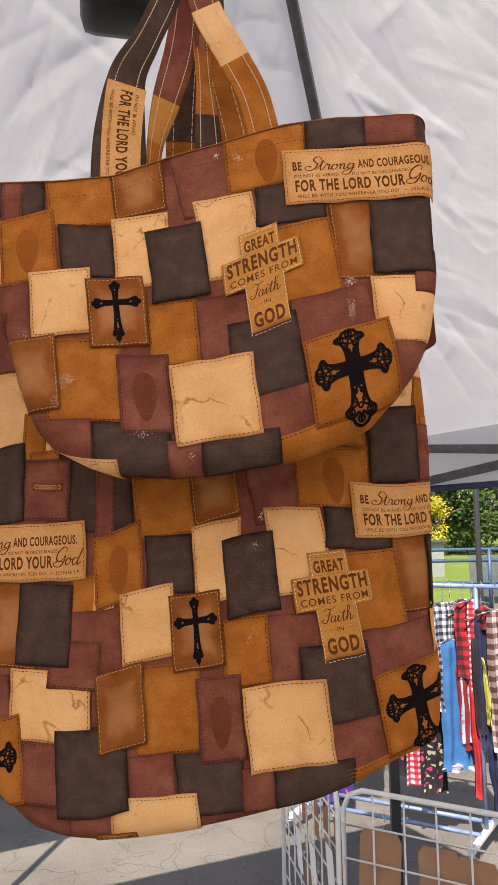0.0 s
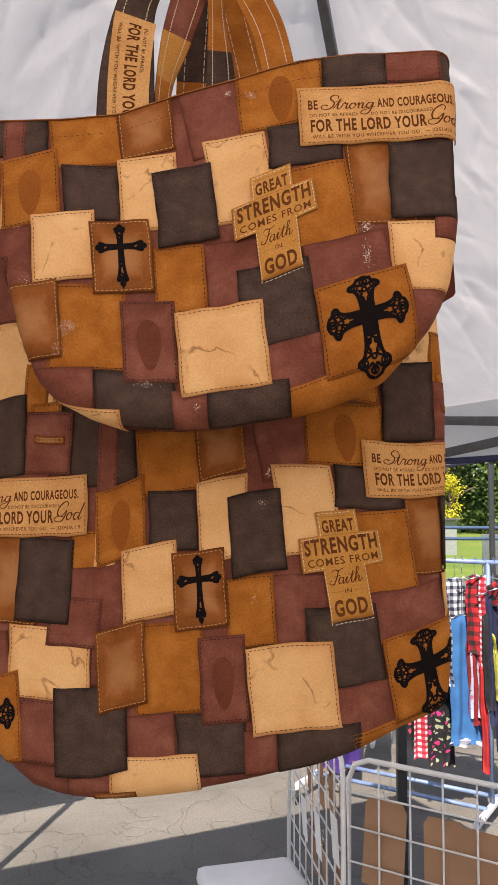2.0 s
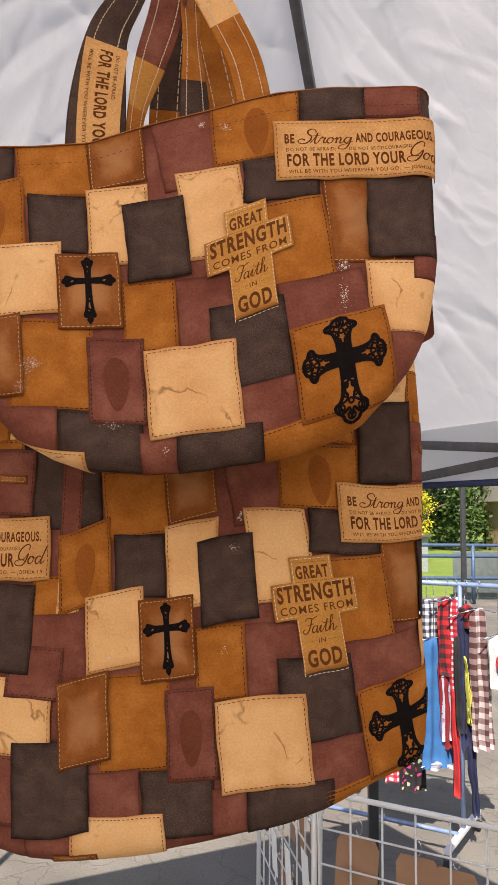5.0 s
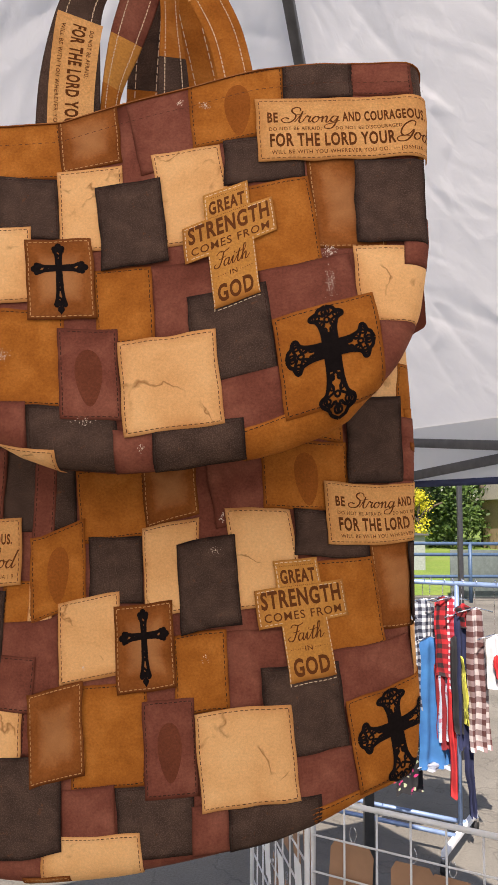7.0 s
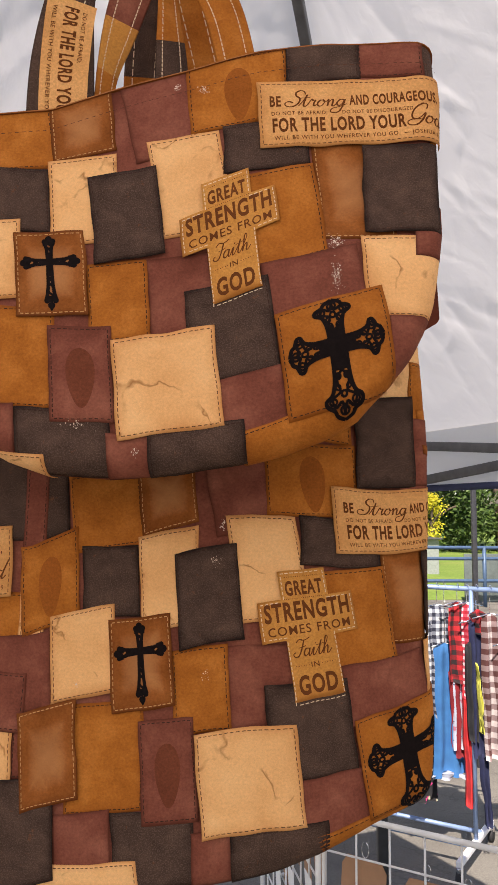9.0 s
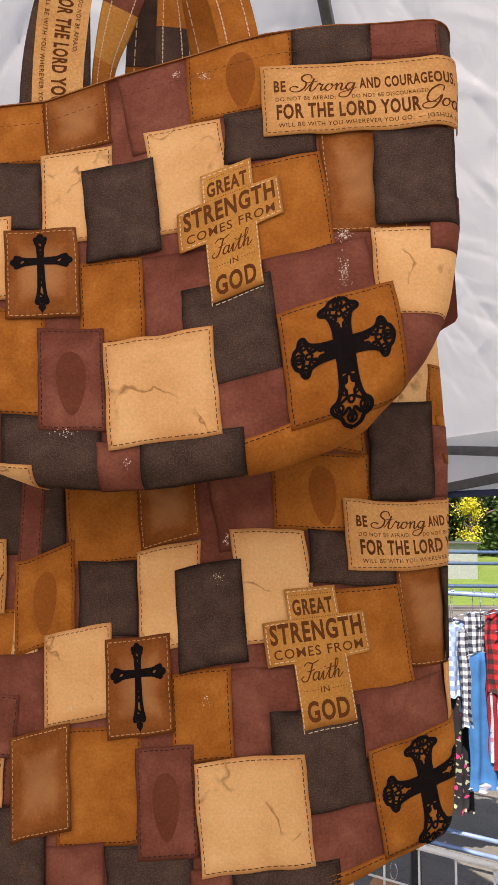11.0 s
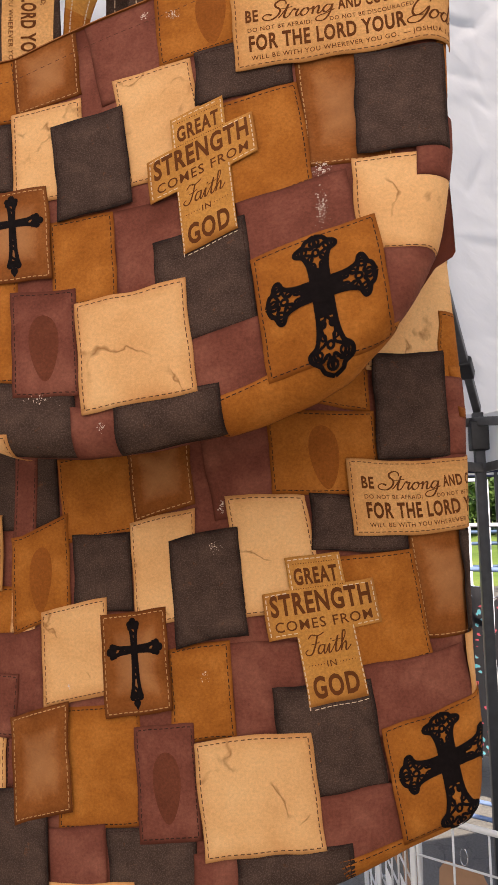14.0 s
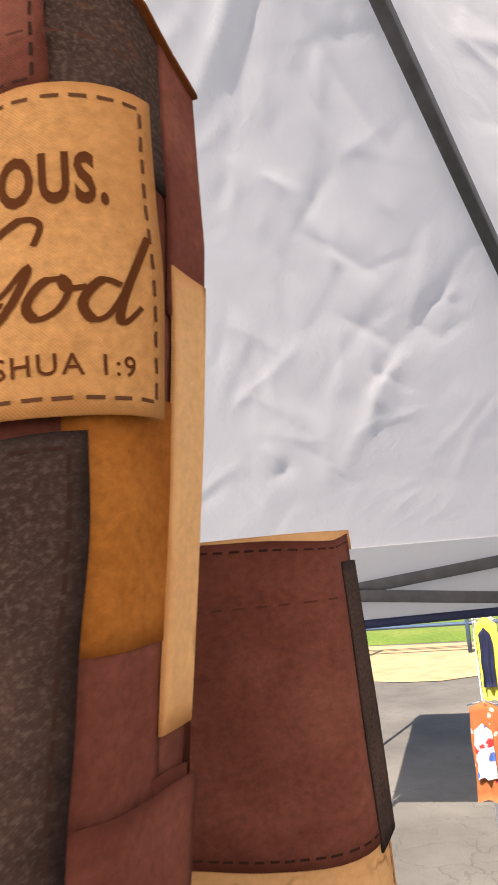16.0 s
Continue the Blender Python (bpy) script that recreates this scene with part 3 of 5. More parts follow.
def filigree_cross(h):
    """A broad filigree cross: flared openwork arms round a solid heart."""
    s, w = [], h * 0.0235
    for ang, ln in ((90, 0.40), (270, 0.60), (0, 0.40), (180, 0.40)):
        c, sn = math.cos(radians(ang)), math.sin(radians(ang))
        tr = lambda pts: [(h * (a * c - b * sn), h * (0.045 + a * sn + b * c)) for a, b in pts]
        for sg in (1, -1):
            s.append(stroke(tr(smooth_line([(0.06, 0.062 * sg), (ln * 0.45, 0.066 * sg), (ln * 0.68, 0.095 * sg), (ln * 0.76, 0.150 * sg), (ln * 0.84, 0.145 * sg), (ln * 0.90, 0.088 * sg), (ln * 0.97, 0.066 * sg), (ln * 1.03, 0.0)], 4)), w * 1.5))
            s.append(stroke(tr(smooth_line([(ln * 0.35, 0.0), (ln * 0.5, 0.05 * sg), (ln * 0.66, 0.03 * sg), (ln * 0.75, 0.10 * sg), (ln * 0.86, 0.075 * sg), (ln * 0.80, 0.02 * sg), (ln * 0.95, 0.0)], 4)), w))
            s.append(stroke(tr(arc(ln * 0.79, 0.095 * sg, 0.026, 0.030)), w * 0.8, True))
            s.append(stroke(tr(arc(ln * 0.60, 0.045 * sg, 0.022, 0.018)), w * 0.7, True))
            s.append(stroke(tr(arc(ln * 0.44, 0.034 * sg, 0.028, 0.018)), w * 0.8, True))
        s.append(stroke(tr(arc(ln * 0.90, 0.0, 0.030, 0.035)), w * 0.9, True))
        s.append(stroke(tr(arc(ln * 0.70, 0.0, 0.026, 0.022)), w * 0.9, True))
        s.append((tr([(0, -0.07), (ln * 0.36, -0.055), (ln * 0.36, 0.055), (0, 0.07)]), [(0, 1, 2, 3)]))
    s.append(([(h * x, h * (0.045 + y)) for x, y in arc(0, 0, 0.105, 0.105, 0, 359, 15)], [tuple(range(16))]))
    return joined(s)


def stitches(w, h, inset, dash=0.0030, gap=0.0016, width=0.0007):
    s = []
    for a, b in (((-1, -1), (1, -1)), ((1, -1), (1, 1)), ((1, 1), (-1, 1)), ((-1, 1), (-1, -1))):
        ax, ay, bx, by = a[0] * (w / 2 - inset), a[1] * (h / 2 - inset), b[0] * (w / 2 - inset), b[1] * (h / 2 - inset)
        d = math.hypot(bx - ax, by - ay)
        k = max(1, int(d / (dash + gap)))
        for i in range(k):
            t0 = (i + 0.1 + 0.1 * random.random()) / k
            t1 = t0 + dash / d
            j = 0.00025 * (random.random() - 0.5)
            s.append(stroke([(ax + (bx - ax) * t0 + j, ay + (by - ay) * t0 + j), (ax + (bx - ax) * t1, ay + (by - ay) * t1)], width))
    return joined(s)


SIGN_LINES = (  # text, left, width, baseline, cap height, in shares of the label
    ("BE", 0.062, 0.060, 0.616, 0.147), ("AND COURAGEOUS.", 0.480, 0.462, 0.616, 0.147),
    ("DO NOT BE AFRAID;", 0.07, 0.29, 0.479, 0.055), ("DO NOT BE DISCOURAGED,", 0.44, 0.375, 0.479, 0.055),
    ("FOR THE LORD YOUR", 0.072, 0.695, 0.231, 0.195), ("WILL BE WITH YOU WHEREVER YOU GO.", 0.078, 0.65, 0.107, 0.059),
    ("\u2014 JOSHUA 1:9", 0.750, 0.205, 0.107, 0.059))
CROSS_LINES = (  # text, centre, width, baseline, cap height in metres
    ("GREAT", 0.0, 0.034, 0.034, 0.0125), ("STRENGTH", 0.0, 0.077, 0.0115, 0.0160), ("COMES FROM", 0.0, 0.074, -0.0015, 0.0080),
    ("IN", 0.0, 0.007, -0.0335, 0.0050), ("GOD", 0.0, 0.034, -0.0570, 0.0165))


def in_cross(u, v):
    return (abs(u) < 0.0215 and 0.027 < v < 0.0565) or (abs(u) < 0.0435 and -0.0065 <= v <= 0.031) or (abs(u) < 0.0235 and v < 0)


def sew(bag, drape, tilts):
    """All patches of the print that fall on this bag, each a part with its stitching and lettering."""
    ox, oz = drape.offset
    todo = []
    for pt in PRINT:
        for k in (-1, 0, 1):
            todo.append((pt, k * PERIOD[0], k * PERIOD[1]))
    laid_down = []
    for pt, dx, dz in todo:
        cx, cz = drape.hang(pt.x + dx, pt.z + dz)
        zt = float(np.interp(cx, *drape.top))
        zb = float(np.interp(cx, *drape.bottom))
        xr, xl = float(np.interp(cz, *drape.right)), float(np.interp(cz, *drape.left))
        if cz - pt.h / 2 > zt - 0.004 or cz + pt.h / 2 < zb - 0.02 or cx - pt.w / 2 > xr + drape.side or cx + pt.w / 2 < xl - 0.03:
            continue
        if dx > 0 and cz - oz < 1.98:
            continue
        if pt.extra == "verse_cross":
            pt.turn(*tilts)
        if pt.extra == "verse":
            pt.turn(6.5 if drape.pull and dx == 0 else 2.4, 3)
        hw, hh = pt.w / 2 + 0.004, pt.h / 2 + 0.004
        level = 1 + max([lv for x, z, w, h, lv in laid_down if abs(x - cx) < hw + w and abs(z - cz) < hh + h], default=0)
        laid_down.append((cx, cz, hw - 0.004, hh - 0.004, level))
        lift = 0.0003 + 0.0004 * level
        wob = random.random() * 50

        def place(u, v, pt=pt, dx=dx, dz=dz, wob=wob):
            p, q = drape.hang(*pt.place(u, v * (0.93 if pt.extra == "verse_cross" else 1.0), dx, dz))
            ed = min(1.0, max(abs(2 * u / pt.w), abs(2 * v / pt.h))) ** 6
            return p + 0.0016 * ed * noise.noise((p * 40, q * 40, wob)), q + 0.0016 * ed * noise.noise((p * 40, q * 40, wob + 9))

        cell = 0.004
        us = steps(-pt.w / 2, pt.w / 2, max(2, round(pt.w / cell)))
        vs = steps(-pt.h / 2, pt.h / 2, max(2, round(pt.h / cell)))
        if pt.extra == "verse_cross":
            us = sorted({-0.0435, -0.0215, 0.0215, 0.0435, *steps(-0.0435, 0.0435, 16)})
            vs = sorted({-0.0065, 0.031, 0.0565, *steps(-pt.h / 2, pt.h / 2, 22)})
        ob = part("patch", sheet(drape, us, vs, place, lift, 0.0007, in_cross if pt.extra == "verse_cross" else None), CLOTH[pt.kind], bag)
        thread = {"dark": THREAD_DARK, "cream": THREAD_BROWN, "sign": THREAD_BROWN}.get(pt.kind, THREAD_LIGHT)
        if pt.kind == "tan" or pt.kind == "maroon":
            thread = THREAD_DARK
        above = lift + 0.00012
        if pt.extra == "verse_cross":
            line = [(-0.0195, 0.0305), (-0.0195, 0.054), (0.0195, 0.054), (0.0195, 0.0305 - 0.002), (0.0412, 0.0285), (0.0412, -0.004), (0.021, -0.004), (0.021, -0.0650), (-0.021, -0.0650), (-0.021, -0.004), (-0.0412, -0.004), (-0.0412, 0.0285), (-0.0195, 0.0285)]
            dashes = []
            for a, b in zip(line, line[1:]):
                d = math.dist(a, b)
                for i in range(int(d / 0.0045)):
                    t0 = i * 0.0045 / d
                    t1 = t0 + 0.003 / d
                    dashes.append(stroke([(a[0] + (b[0] - a[0]) * t, a[1] + (b[1] - a[1]) * t) for t in (t0, t1)], 0.0007))
            part("stitching", laid(drape, *joined(dashes), place, above), THREAD_WHITE, ob, "pale running stitch", False)
        elif (pt.kind != "maroon" or pt.extra) and cx < xr:
            part("stitching", laid(drape, *stitches(pt.w, pt.h, 0.0028), place, above), thread, ob, "", False)
        if pt.extra == "verse":
            ob["label"] = "pale label printed with a verse"
            for text, left, width, base, cap in SIGN_LINES:
                pts, fs = lettering(text, width * pt.w, cap * pt.h)
                part("lettering", laid(drape, [((left - 0.5) * pt.w + a, (base - 0.5) * pt.h + b) for a, b in pts], fs, place, above), INK, ob, "brown printed words", False)
            for word, left, width, base, xh in (("Strong", 0.148, 0.312, 0.603, 0.105), ("God", 0.772, 0.180, 0.265, 0.125)):
                pts, fs = script_word(word, width * pt.w, xh * pt.h)
                part("lettering", laid(drape, [((left - 0.5) * pt.w + a, (base - 0.5) * pt.h + b) for a, b in pts], fs, place, above + 0.00005), INK, ob, "brown script word", False)
        elif pt.extra == "verse_cross":
            ob["label"] = "cross-shaped tan patch with stamped words"
            for text, mid, width, base, cap in CROSS_LINES:
                pts, fs = lettering(text, width, cap)
                part("lettering", laid(drape, [(mid - width / 2 + a, base + b) for a, b in pts], fs, place, above), INK, ob, "brown stamped words", False)
            pts, fs = script_word("Faith", 0.031, 0.0072)
            part("lettering", laid(drape, [(a - 0.017, b - 0.0225) for a, b in pts], fs, place, above), INK, ob, "brown script word", False)
            for v, a, b in ((0.0305, -0.019, 0.019), (0.0505, -0.016, 0.016), (-0.031, -0.017, -0.006), (-0.031, 0.006, 0.017)):
                dots = [stroke([(u, v), (u + 0.0008, v)], 0.0007) for u in steps(a, b, int((b - a) / 0.0019))]
                part("dotted_line", laid(drape, *joined(dots), place, above), INK, ob, "", False)
        elif pt.extra == "slim":
            part("printed_cross", laid(drape, *slim_cross(0.066), place, above + 0.0002), BLACK_INK, ob, "slender black printed cross", False)
        elif pt.extra == "filigree":
            part("printed_cross", laid(drape, *filigree_cross(0.091), place, above + 0.0004), BLACK_INK, ob, "black filigree printed cross", False)
        elif pt.extra == "mark":
            shape = [(0.0, -0.004)] + [(k * 0.012 * math.cos(t) * (1 + 0.25 * math.sin(t)), k * 0.026 * math.sin(t) - 0.004) for k in (0.34, 0.67, 1.0) for t in steps(0, 2 * math.pi * 23 / 24, 23)]
            fan = [(0, 1 + i, 1 + (i + 1) % 24) for i in range(24)] + [(1 + 24 * k + i, 25 + 24 * k + i, 25 + 24 * k + (i + 1) % 24, 1 + 24 * k + (i + 1) % 24) for k in (0, 1) for i in range(24)]
            bm = laid(drape, shape, fan, place, above)
            lay = bm.loops.layers.uv.new("UVMap")
            for f in bm.faces:
                for lp in f.loops:
                    lp[lay].uv = (lp.vert.co.x, lp.vert.co.z)
            part("faded_mark", bm, CLOTH["ghost" if pt.kind == "maroon" else "ghost_tan"], ob, "faint plain shape", False)


def scuff(bag, drape, x, z, w, h, count):
    """Chalky flecks rubbed onto the cloth."""
    shapes = []
    for _ in range(count):
        a, b = random.gauss(0, w / 2), random.gauss(0, h / 2)
        r = 0.00014 + 0.0005 * random.random() ** 3
        shapes.append(([(a + r * random.uniform(0.6, 1.4) * math.cos(t), b + r * random.uniform(0.6, 1.4) * math.sin(t)) for t in (0.3, 1.4, 2.6, 3.9, 5.2)], [(0, 1, 2, 3, 4)]))
    part("chalk_mark", laid(drape, *joined(shapes), lambda u, v: (x + u, z + v), 0.0036), CHALK, bag, "", False)


def bag_body(bag, d, rim="brown", lip=0.0012):
    """Front with its rolled sides and bottom, the back, and a turned hem."""
    xs = steps(d.left[1][-1] - 0.03, d.right[1][-1] + 0.035, 90)
    t = steps(0, 1, 70)
    lo = lambda p: float(np.interp(p, *d.bottom)) - 0.035
    part("front_panel", sheet(d, xs, t, lambda p, s: (p, lo(p) + (float(np.interp(p, *d.top)) - lo(p)) * s), 0.0), CLOTH["maroon"], bag)
    bm = bmesh.new()
    lay = bm.loops.layers.uv.new("UVMap")
    rows = []
    for p in xs:
        zt, zb = float(np.interp(p, *d.top)), float(np.interp(p, *d.bottom)) + 0.004
        xx = min(max(p, d.left[1][-1] + 0.001), d.right[1][-1] - 0.001)
        rows.append([bm.verts.new((xx, d.height(xx, zb + (zt - zb) * s) + d.thick, zb + (zt - zb) * s)) for s in steps(0, 1, 16)])
    for a, b in zip(rows, rows[1:]):
        for j in range(16):
            f = bm.faces.new((a[j], a[j + 1], b[j + 1], b[j]))
            for lp in f.loops:
                lp[lay].uv = (lp.vert.co.x, lp.vert.co.z)
    part("back_panel", bm, CLOTH["maroon"], bag)
    bm = sheet(d, xs, [0, 1], lambda p, s: (p, float(np.interp(p, *d.top)) - lip + lip * s), 0.0024, 0.0035)
    part("hem", bm, CLOTH[rim], bag, "folded top hem")
    seam = [stroke([(p, 0), (p + 0.0035, 0)], 0.0006) for p in steps(d.left[1][-1], d.right[1][-1], 80)]
    part("hem_stitching", laid(d, *joined(seam), lambda u, v: (u, float(np.interp(u, *d.top)) - 0.022 + v), 0.0031), THREAD_RUST, bag, "", False)


def front_height(x, z):
    """The smaller bag's face: a tilted plane with a swell towards its lower corner, falling back above it."""
    ease = lambda a, lo, hi: (lambda t: t * t * (3 - 2 * t))(min(max((a - lo) / (hi - lo), 0.0), 1.0))
    swell = 0.014 * math.exp(-((x - 0.14) ** 2 + (z - 1.77) ** 2) / 0.0045)
    return 0.6239 - 0.1793 * (x - 0.03) + 0.1209 * (z - 1.85) - swell + 0.0145 * ease(x, 0.06, 0.20) * ease(z, 1.82, 1.96)


FRONT = Drape(front_height,
              ((1.74, 1.79, 1.85, 1.95, 2.05), (-0.205, -0.217, -0.240, -0.262, -0.272)),
              ((1.74, 1.76, 1.795, 1.83, 1.87, 2.0, 2.05), (0.196, 0.208, 0.219, 0.226, 0.233, 0.240, 0.238)),
              ((-0.26, -0.219, -0.203, -0.186, -0.165, -0.129, -0.094, -0.043, 0.013, 0.063, 0.101, 0.134, 0.158, 0.172, 0.198, 0.222, 0.245),
               (1.86, 1.812, 1.758, 1.718, 1.696, 1.677, 1.665, 1.661, 1.665, 1.674, 1.683, 1.696, 1.710, 1.726, 1.752, 1.786, 1.80)),
              ((-0.237, -0.169, -0.106, -0.049, 0.013, 0.081, 0.144, 0.207, 0.222, 0.234, 0.246, 0.258, 0.29), (1.998, 1.996, 1.998, 2.014, 2.029, 2.046, 2.055, 2.056, 2.055, 2.053, 2.049, 2.044, 2.036)),
              (0.0, 0.0), 3.0, 0.045, 0.021, side=0.034)
REAR = Drape(lambda x, z: 0.6955 + 0.0534 * (x - 0.08) + 0.06 * (z - 1.55) + 0.9 * (x - 0.08) ** 2,
             ((1.30, 1.95), (-0.285, -0.31)), ((1.37, 1.44, 1.50, 1.60, 1.70, 1.80, 1.95), (0.251, 0.256, 0.254, 0.256, 0.260, 0.255, 0.246)),
             ((-0.27, -0.237, -0.219, -0.195, -0.162, -0.119, -0.071, -0.015, 0.070, 0.144, 0.197, 0.225, 0.250, 0.27), (1.36, 1.315, 1.299, 1.285, 1.279, 1.280, 1.287, 1.296, 1.313, 1.333, 1.354, 1.362, 1.371, 1.39)),
             ((-0.3, 0.3), (1.930, 1.938)), (0.080, -0.340), 11.0, 0.05, 0.012,
             pull=((-0.0172, 0.0227), (-0.1468, 0.1622), (0.0233, 0.0541), (0.3918, -0.6037), (-0.6979, 1.5785), (-0.4769, -0.6627)))


def strap(bag, line, colours, seed, stitched=True):
    """A handle strap: line of (x, y, z, width, turn in degrees), cut into printed lengths."""
    pts = smooth_line(line, 8)
    k = len(pts) - 1
    cuts = [round(k * i / len(colours)) for i in range(len(colours) + 1)]
    handle = None
    thick = 0.0022

    def ring(i):
        x, y, z, w, turn = pts[i]
        a, b = Vector(pts[max(i - 1, 0)][:3]), Vector(pts[min(i + 1, k)][:3])
        d = (b - a).normalized()
        side = d.cross(Vector((0, 1, 0))).normalized()
        side = Matrix.Rotation(radians(turn), 3, d) @ side
        nn = side.cross(d).normalized()
        if nn.y > 0:
            nn = -nn
        return Vector((x, y, z)), side, nn, w

    for c, colour in enumerate(colours):
        bm = bmesh.new()
        lay, ed = bm.loops.layers.uv.new("UVMap"), bm.loops.layers.uv.new("edge")
        rows, run = [], 0.0
        for i in range(cuts[c], cuts[c + 1] + 1):
            o, s, nn, w = ring(i)
            up = 0.0002 * (c % 2)
            prof = [(-0.5, 0), (-0.46, 0.8), (-0.2, 1), (0.2, 1), (0.46, 0.8), (0.5, 0), (0.3, -1), (-0.3, -1)]
            rows.append([bm.verts.new(o + s * (w * a) + nn * (thick * b / 2 + up)) for a, b in prof])
        for r, (a, b) in enumerate(zip(rows, rows[1:])):
            for j in range(8):
                f = bm.faces.new((a[j], a[(j + 1) % 8], b[(j + 1) % 8], b[j]))
                for lp in f.loops:
                    q = r + (lp.vert in b)
                    lp[lay].uv = (seed + lp.vert.co.x, lp.vert.co.z)
                    lp[ed].uv = (min(max(prof[j][0] + 0.5, 0.1), 0.9), 0.5)
        bmesh.ops.recalc_face_normals(bm, faces=bm.faces)
        ob = part("handle" if handle is None else "handle_patch", bm, CLOTH[colour], bag if handle is None else handle)
        handle = handle or ob
    if stitched:
        for off in (-0.28, 0.28):
            shapes = bmesh.new()
            for i in range(k):
                (o, s, nn, w), (o2, s2, nn2, w2) = ring(i), ring(i + 1)
                for h0, h1 in ((0.05, 0.42), (0.55, 0.92)):
                    a = o.lerp(o2, h0) + s * w * off + nn * 0.0016
                    b = o.lerp(o2, h1) + s * w * off + nn * 0.0016
                    shapes.faces.new([shapes.verts.new(v) for v in (a - s * 0.0005, a + s * 0.0005, b + s * 0.0005, b - s * 0.0005)])
            part("handle_stitching", shapes, THREAD_WHITE, handle, "pale double stitching", False)
    return handle, ring, k


def strap_label(handle, ring, k, i0, i1, lines):
    """A printed label running down a strap: lines of (text, start, length, across, cap height) in metres."""
    length = sum((ring(i + 1)[0] - ring(i)[0]).length for i in range(i0, i1))

    def put(down, across, lift):
        f = max(0.0, min(1.0, 1 - down / length)) * (i1 - i0) + i0
        i = min(int(f), k - 1)
        (o, sd, nn, w), (o2, sd2, nn2, w2) = ring(i), ring(i + 1)
        if sd.x < 0:
            sd, sd2 = -sd, -sd2
        t = f - i
        return o.lerp(o2, t) + sd.lerp(sd2, t) * across + nn.lerp(nn2, t) * (0.0014 + lift)

    bm = bmesh.new()
    lay, ed = bm.loops.layers.uv.new("UVMap"), bm.loops.layers.uv.new("edge")
    rows = [[bm.verts.new(put(length * a, b, 0.0006)) for b in steps(-0.020, 0.024, 6)] for a in steps(0, 1, 14)]
    for a, b in zip(rows, rows[1:]):
        for j in range(6):
            f = bm.faces.new((a[j], a[j + 1], b[j + 1], b[j]))
            for lp in f.loops:
                lp[lay].uv, lp[ed].uv = (lp.vert.co.x, lp.vert.co.z), (0.3, 0.5)
    lab = part("label_patch", bm, CLOTH["sign"], handle, "pale label printed with words")
    for text, start, size, across, cap in lines:
        pts, fs = lettering(text, size, cap)
        bm = bmesh.new()
        vs = [bm.verts.new(put(start + a, across + b, 0.0009)) for a, b in pts]
        for g in fs:
            try:
                bm.faces.new([vs[i] for i in g])
            except ValueError:
                pass
        part("lettering", bm, INK, lab, "brown printed words", False)


def build_front_bag():
    bag = thing("tote_bag", "patchwork-print canvas tote bag hanging in front of another", "tote bag", (0.0, 0.62, 1.66), "tote bags")
    bag_body(bag, FRONT)
    sew(bag, FRONT, (21, 6))
    for x, z, w, h, c in ((-0.150, 1.765, 0.010, 0.007, 160), (-0.160, 1.742, 0.008, 0.006, 60), (0.143, 1.858, 0.006, 0.006, 120), (0.142, 1.826, 0.004, 0.012, 140), (0.134, 1.762, 0.004, 0.016, 60),
                          (0.008, 2.012, 0.004, 0.003, 50), (0.032, 2.008, 0.005, 0.004, 70), (0.083, 1.983, 0.004, 0.003, 40), (-0.02, 1.682, 0.003, 0.003, 30), (-0.072, 1.704, 0.012, 0.005, 40), (-0.196, 1.815, 0.006, 0.006, 30)):
        scuff(bag, FRONT, x, z, w, h, c)
    # handles: front pair, then the pair on the back panel
    left = strap(bag, [(-0.100, 0.676, 1.975, 0.064, 0), (-0.099, 0.672, 2.045, 0.058, 4), (-0.090, 0.664, 2.112, 0.042, 14), (-0.067, 0.650, 2.150, 0.032, 30), (-0.042, 0.652, 2.212, 0.032, 35), (-0.028, 0.655, 2.290, 0.034, 30), (-0.016, 0.660, 2.345, 0.036, 10), (-0.004, 0.668, 2.372, 0.036, 0)],
          ["dark", "dark", "dark", "dark", "cream", "maroon", "tan"], 0.2)
    strap_label(*left, 0, 15, (("FOR THE LORD YOUR", 0.008, 0.100, -0.003, 0.0120), ("WILL BE WITH YOU WHEREVER YOU GO.", 0.010, 0.105, -0.014, 0.0038), ("DO NOT BE AFRAID;", 0.010, 0.048, 0.013, 0.0038)))
    strap(bag, [(0.066, 0.654, 2.022, 0.036, 0), (0.051, 0.652, 2.085, 0.036, 0), (0.030, 0.650, 2.128, 0.035, -6), (-0.002, 0.645, 2.186, 0.034, -10), (-0.012, 0.655, 2.250, 0.034, -10), (-0.010, 0.662, 2.320, 0.034, -5), (-0.004, 0.668, 2.372, 0.036, 0)],
          ["tan", "tan", "cream", "maroon", "brown", "tan"], 0.9)
    strap(bag, [(-0.064, 0.690, 2.000, 0.020, 40), (-0.060, 0.690, 2.050, 0.024, 40), (-0.047, 0.688, 2.100, 0.034, 20), (-0.030, 0.684, 2.160, 0.038, 0), (-0.022, 0.682, 2.230, 0.034, -10), (-0.014, 0.684, 2.320, 0.034, 0), (-0.004, 0.690, 2.376, 0.036, 0)],
          ["tan", "cross", "maroon", "maroon", "cream", "tan"], 1.7)
    strap(bag, [(0.002, 0.690, 2.010, 0.036, 0), (0.000, 0.690, 2.070, 0.030, 8), (-0.004, 0.688, 2.130, 0.022, 30), (-0.008, 0.686, 2.200, 0.026, 20), (-0.008, 0.686, 2.300, 0.034, 0), (-0.004, 0.690, 2.376, 0.036, 0)],
          ["dark", "tan", "brown", "tan"], 2.3)
    return bag


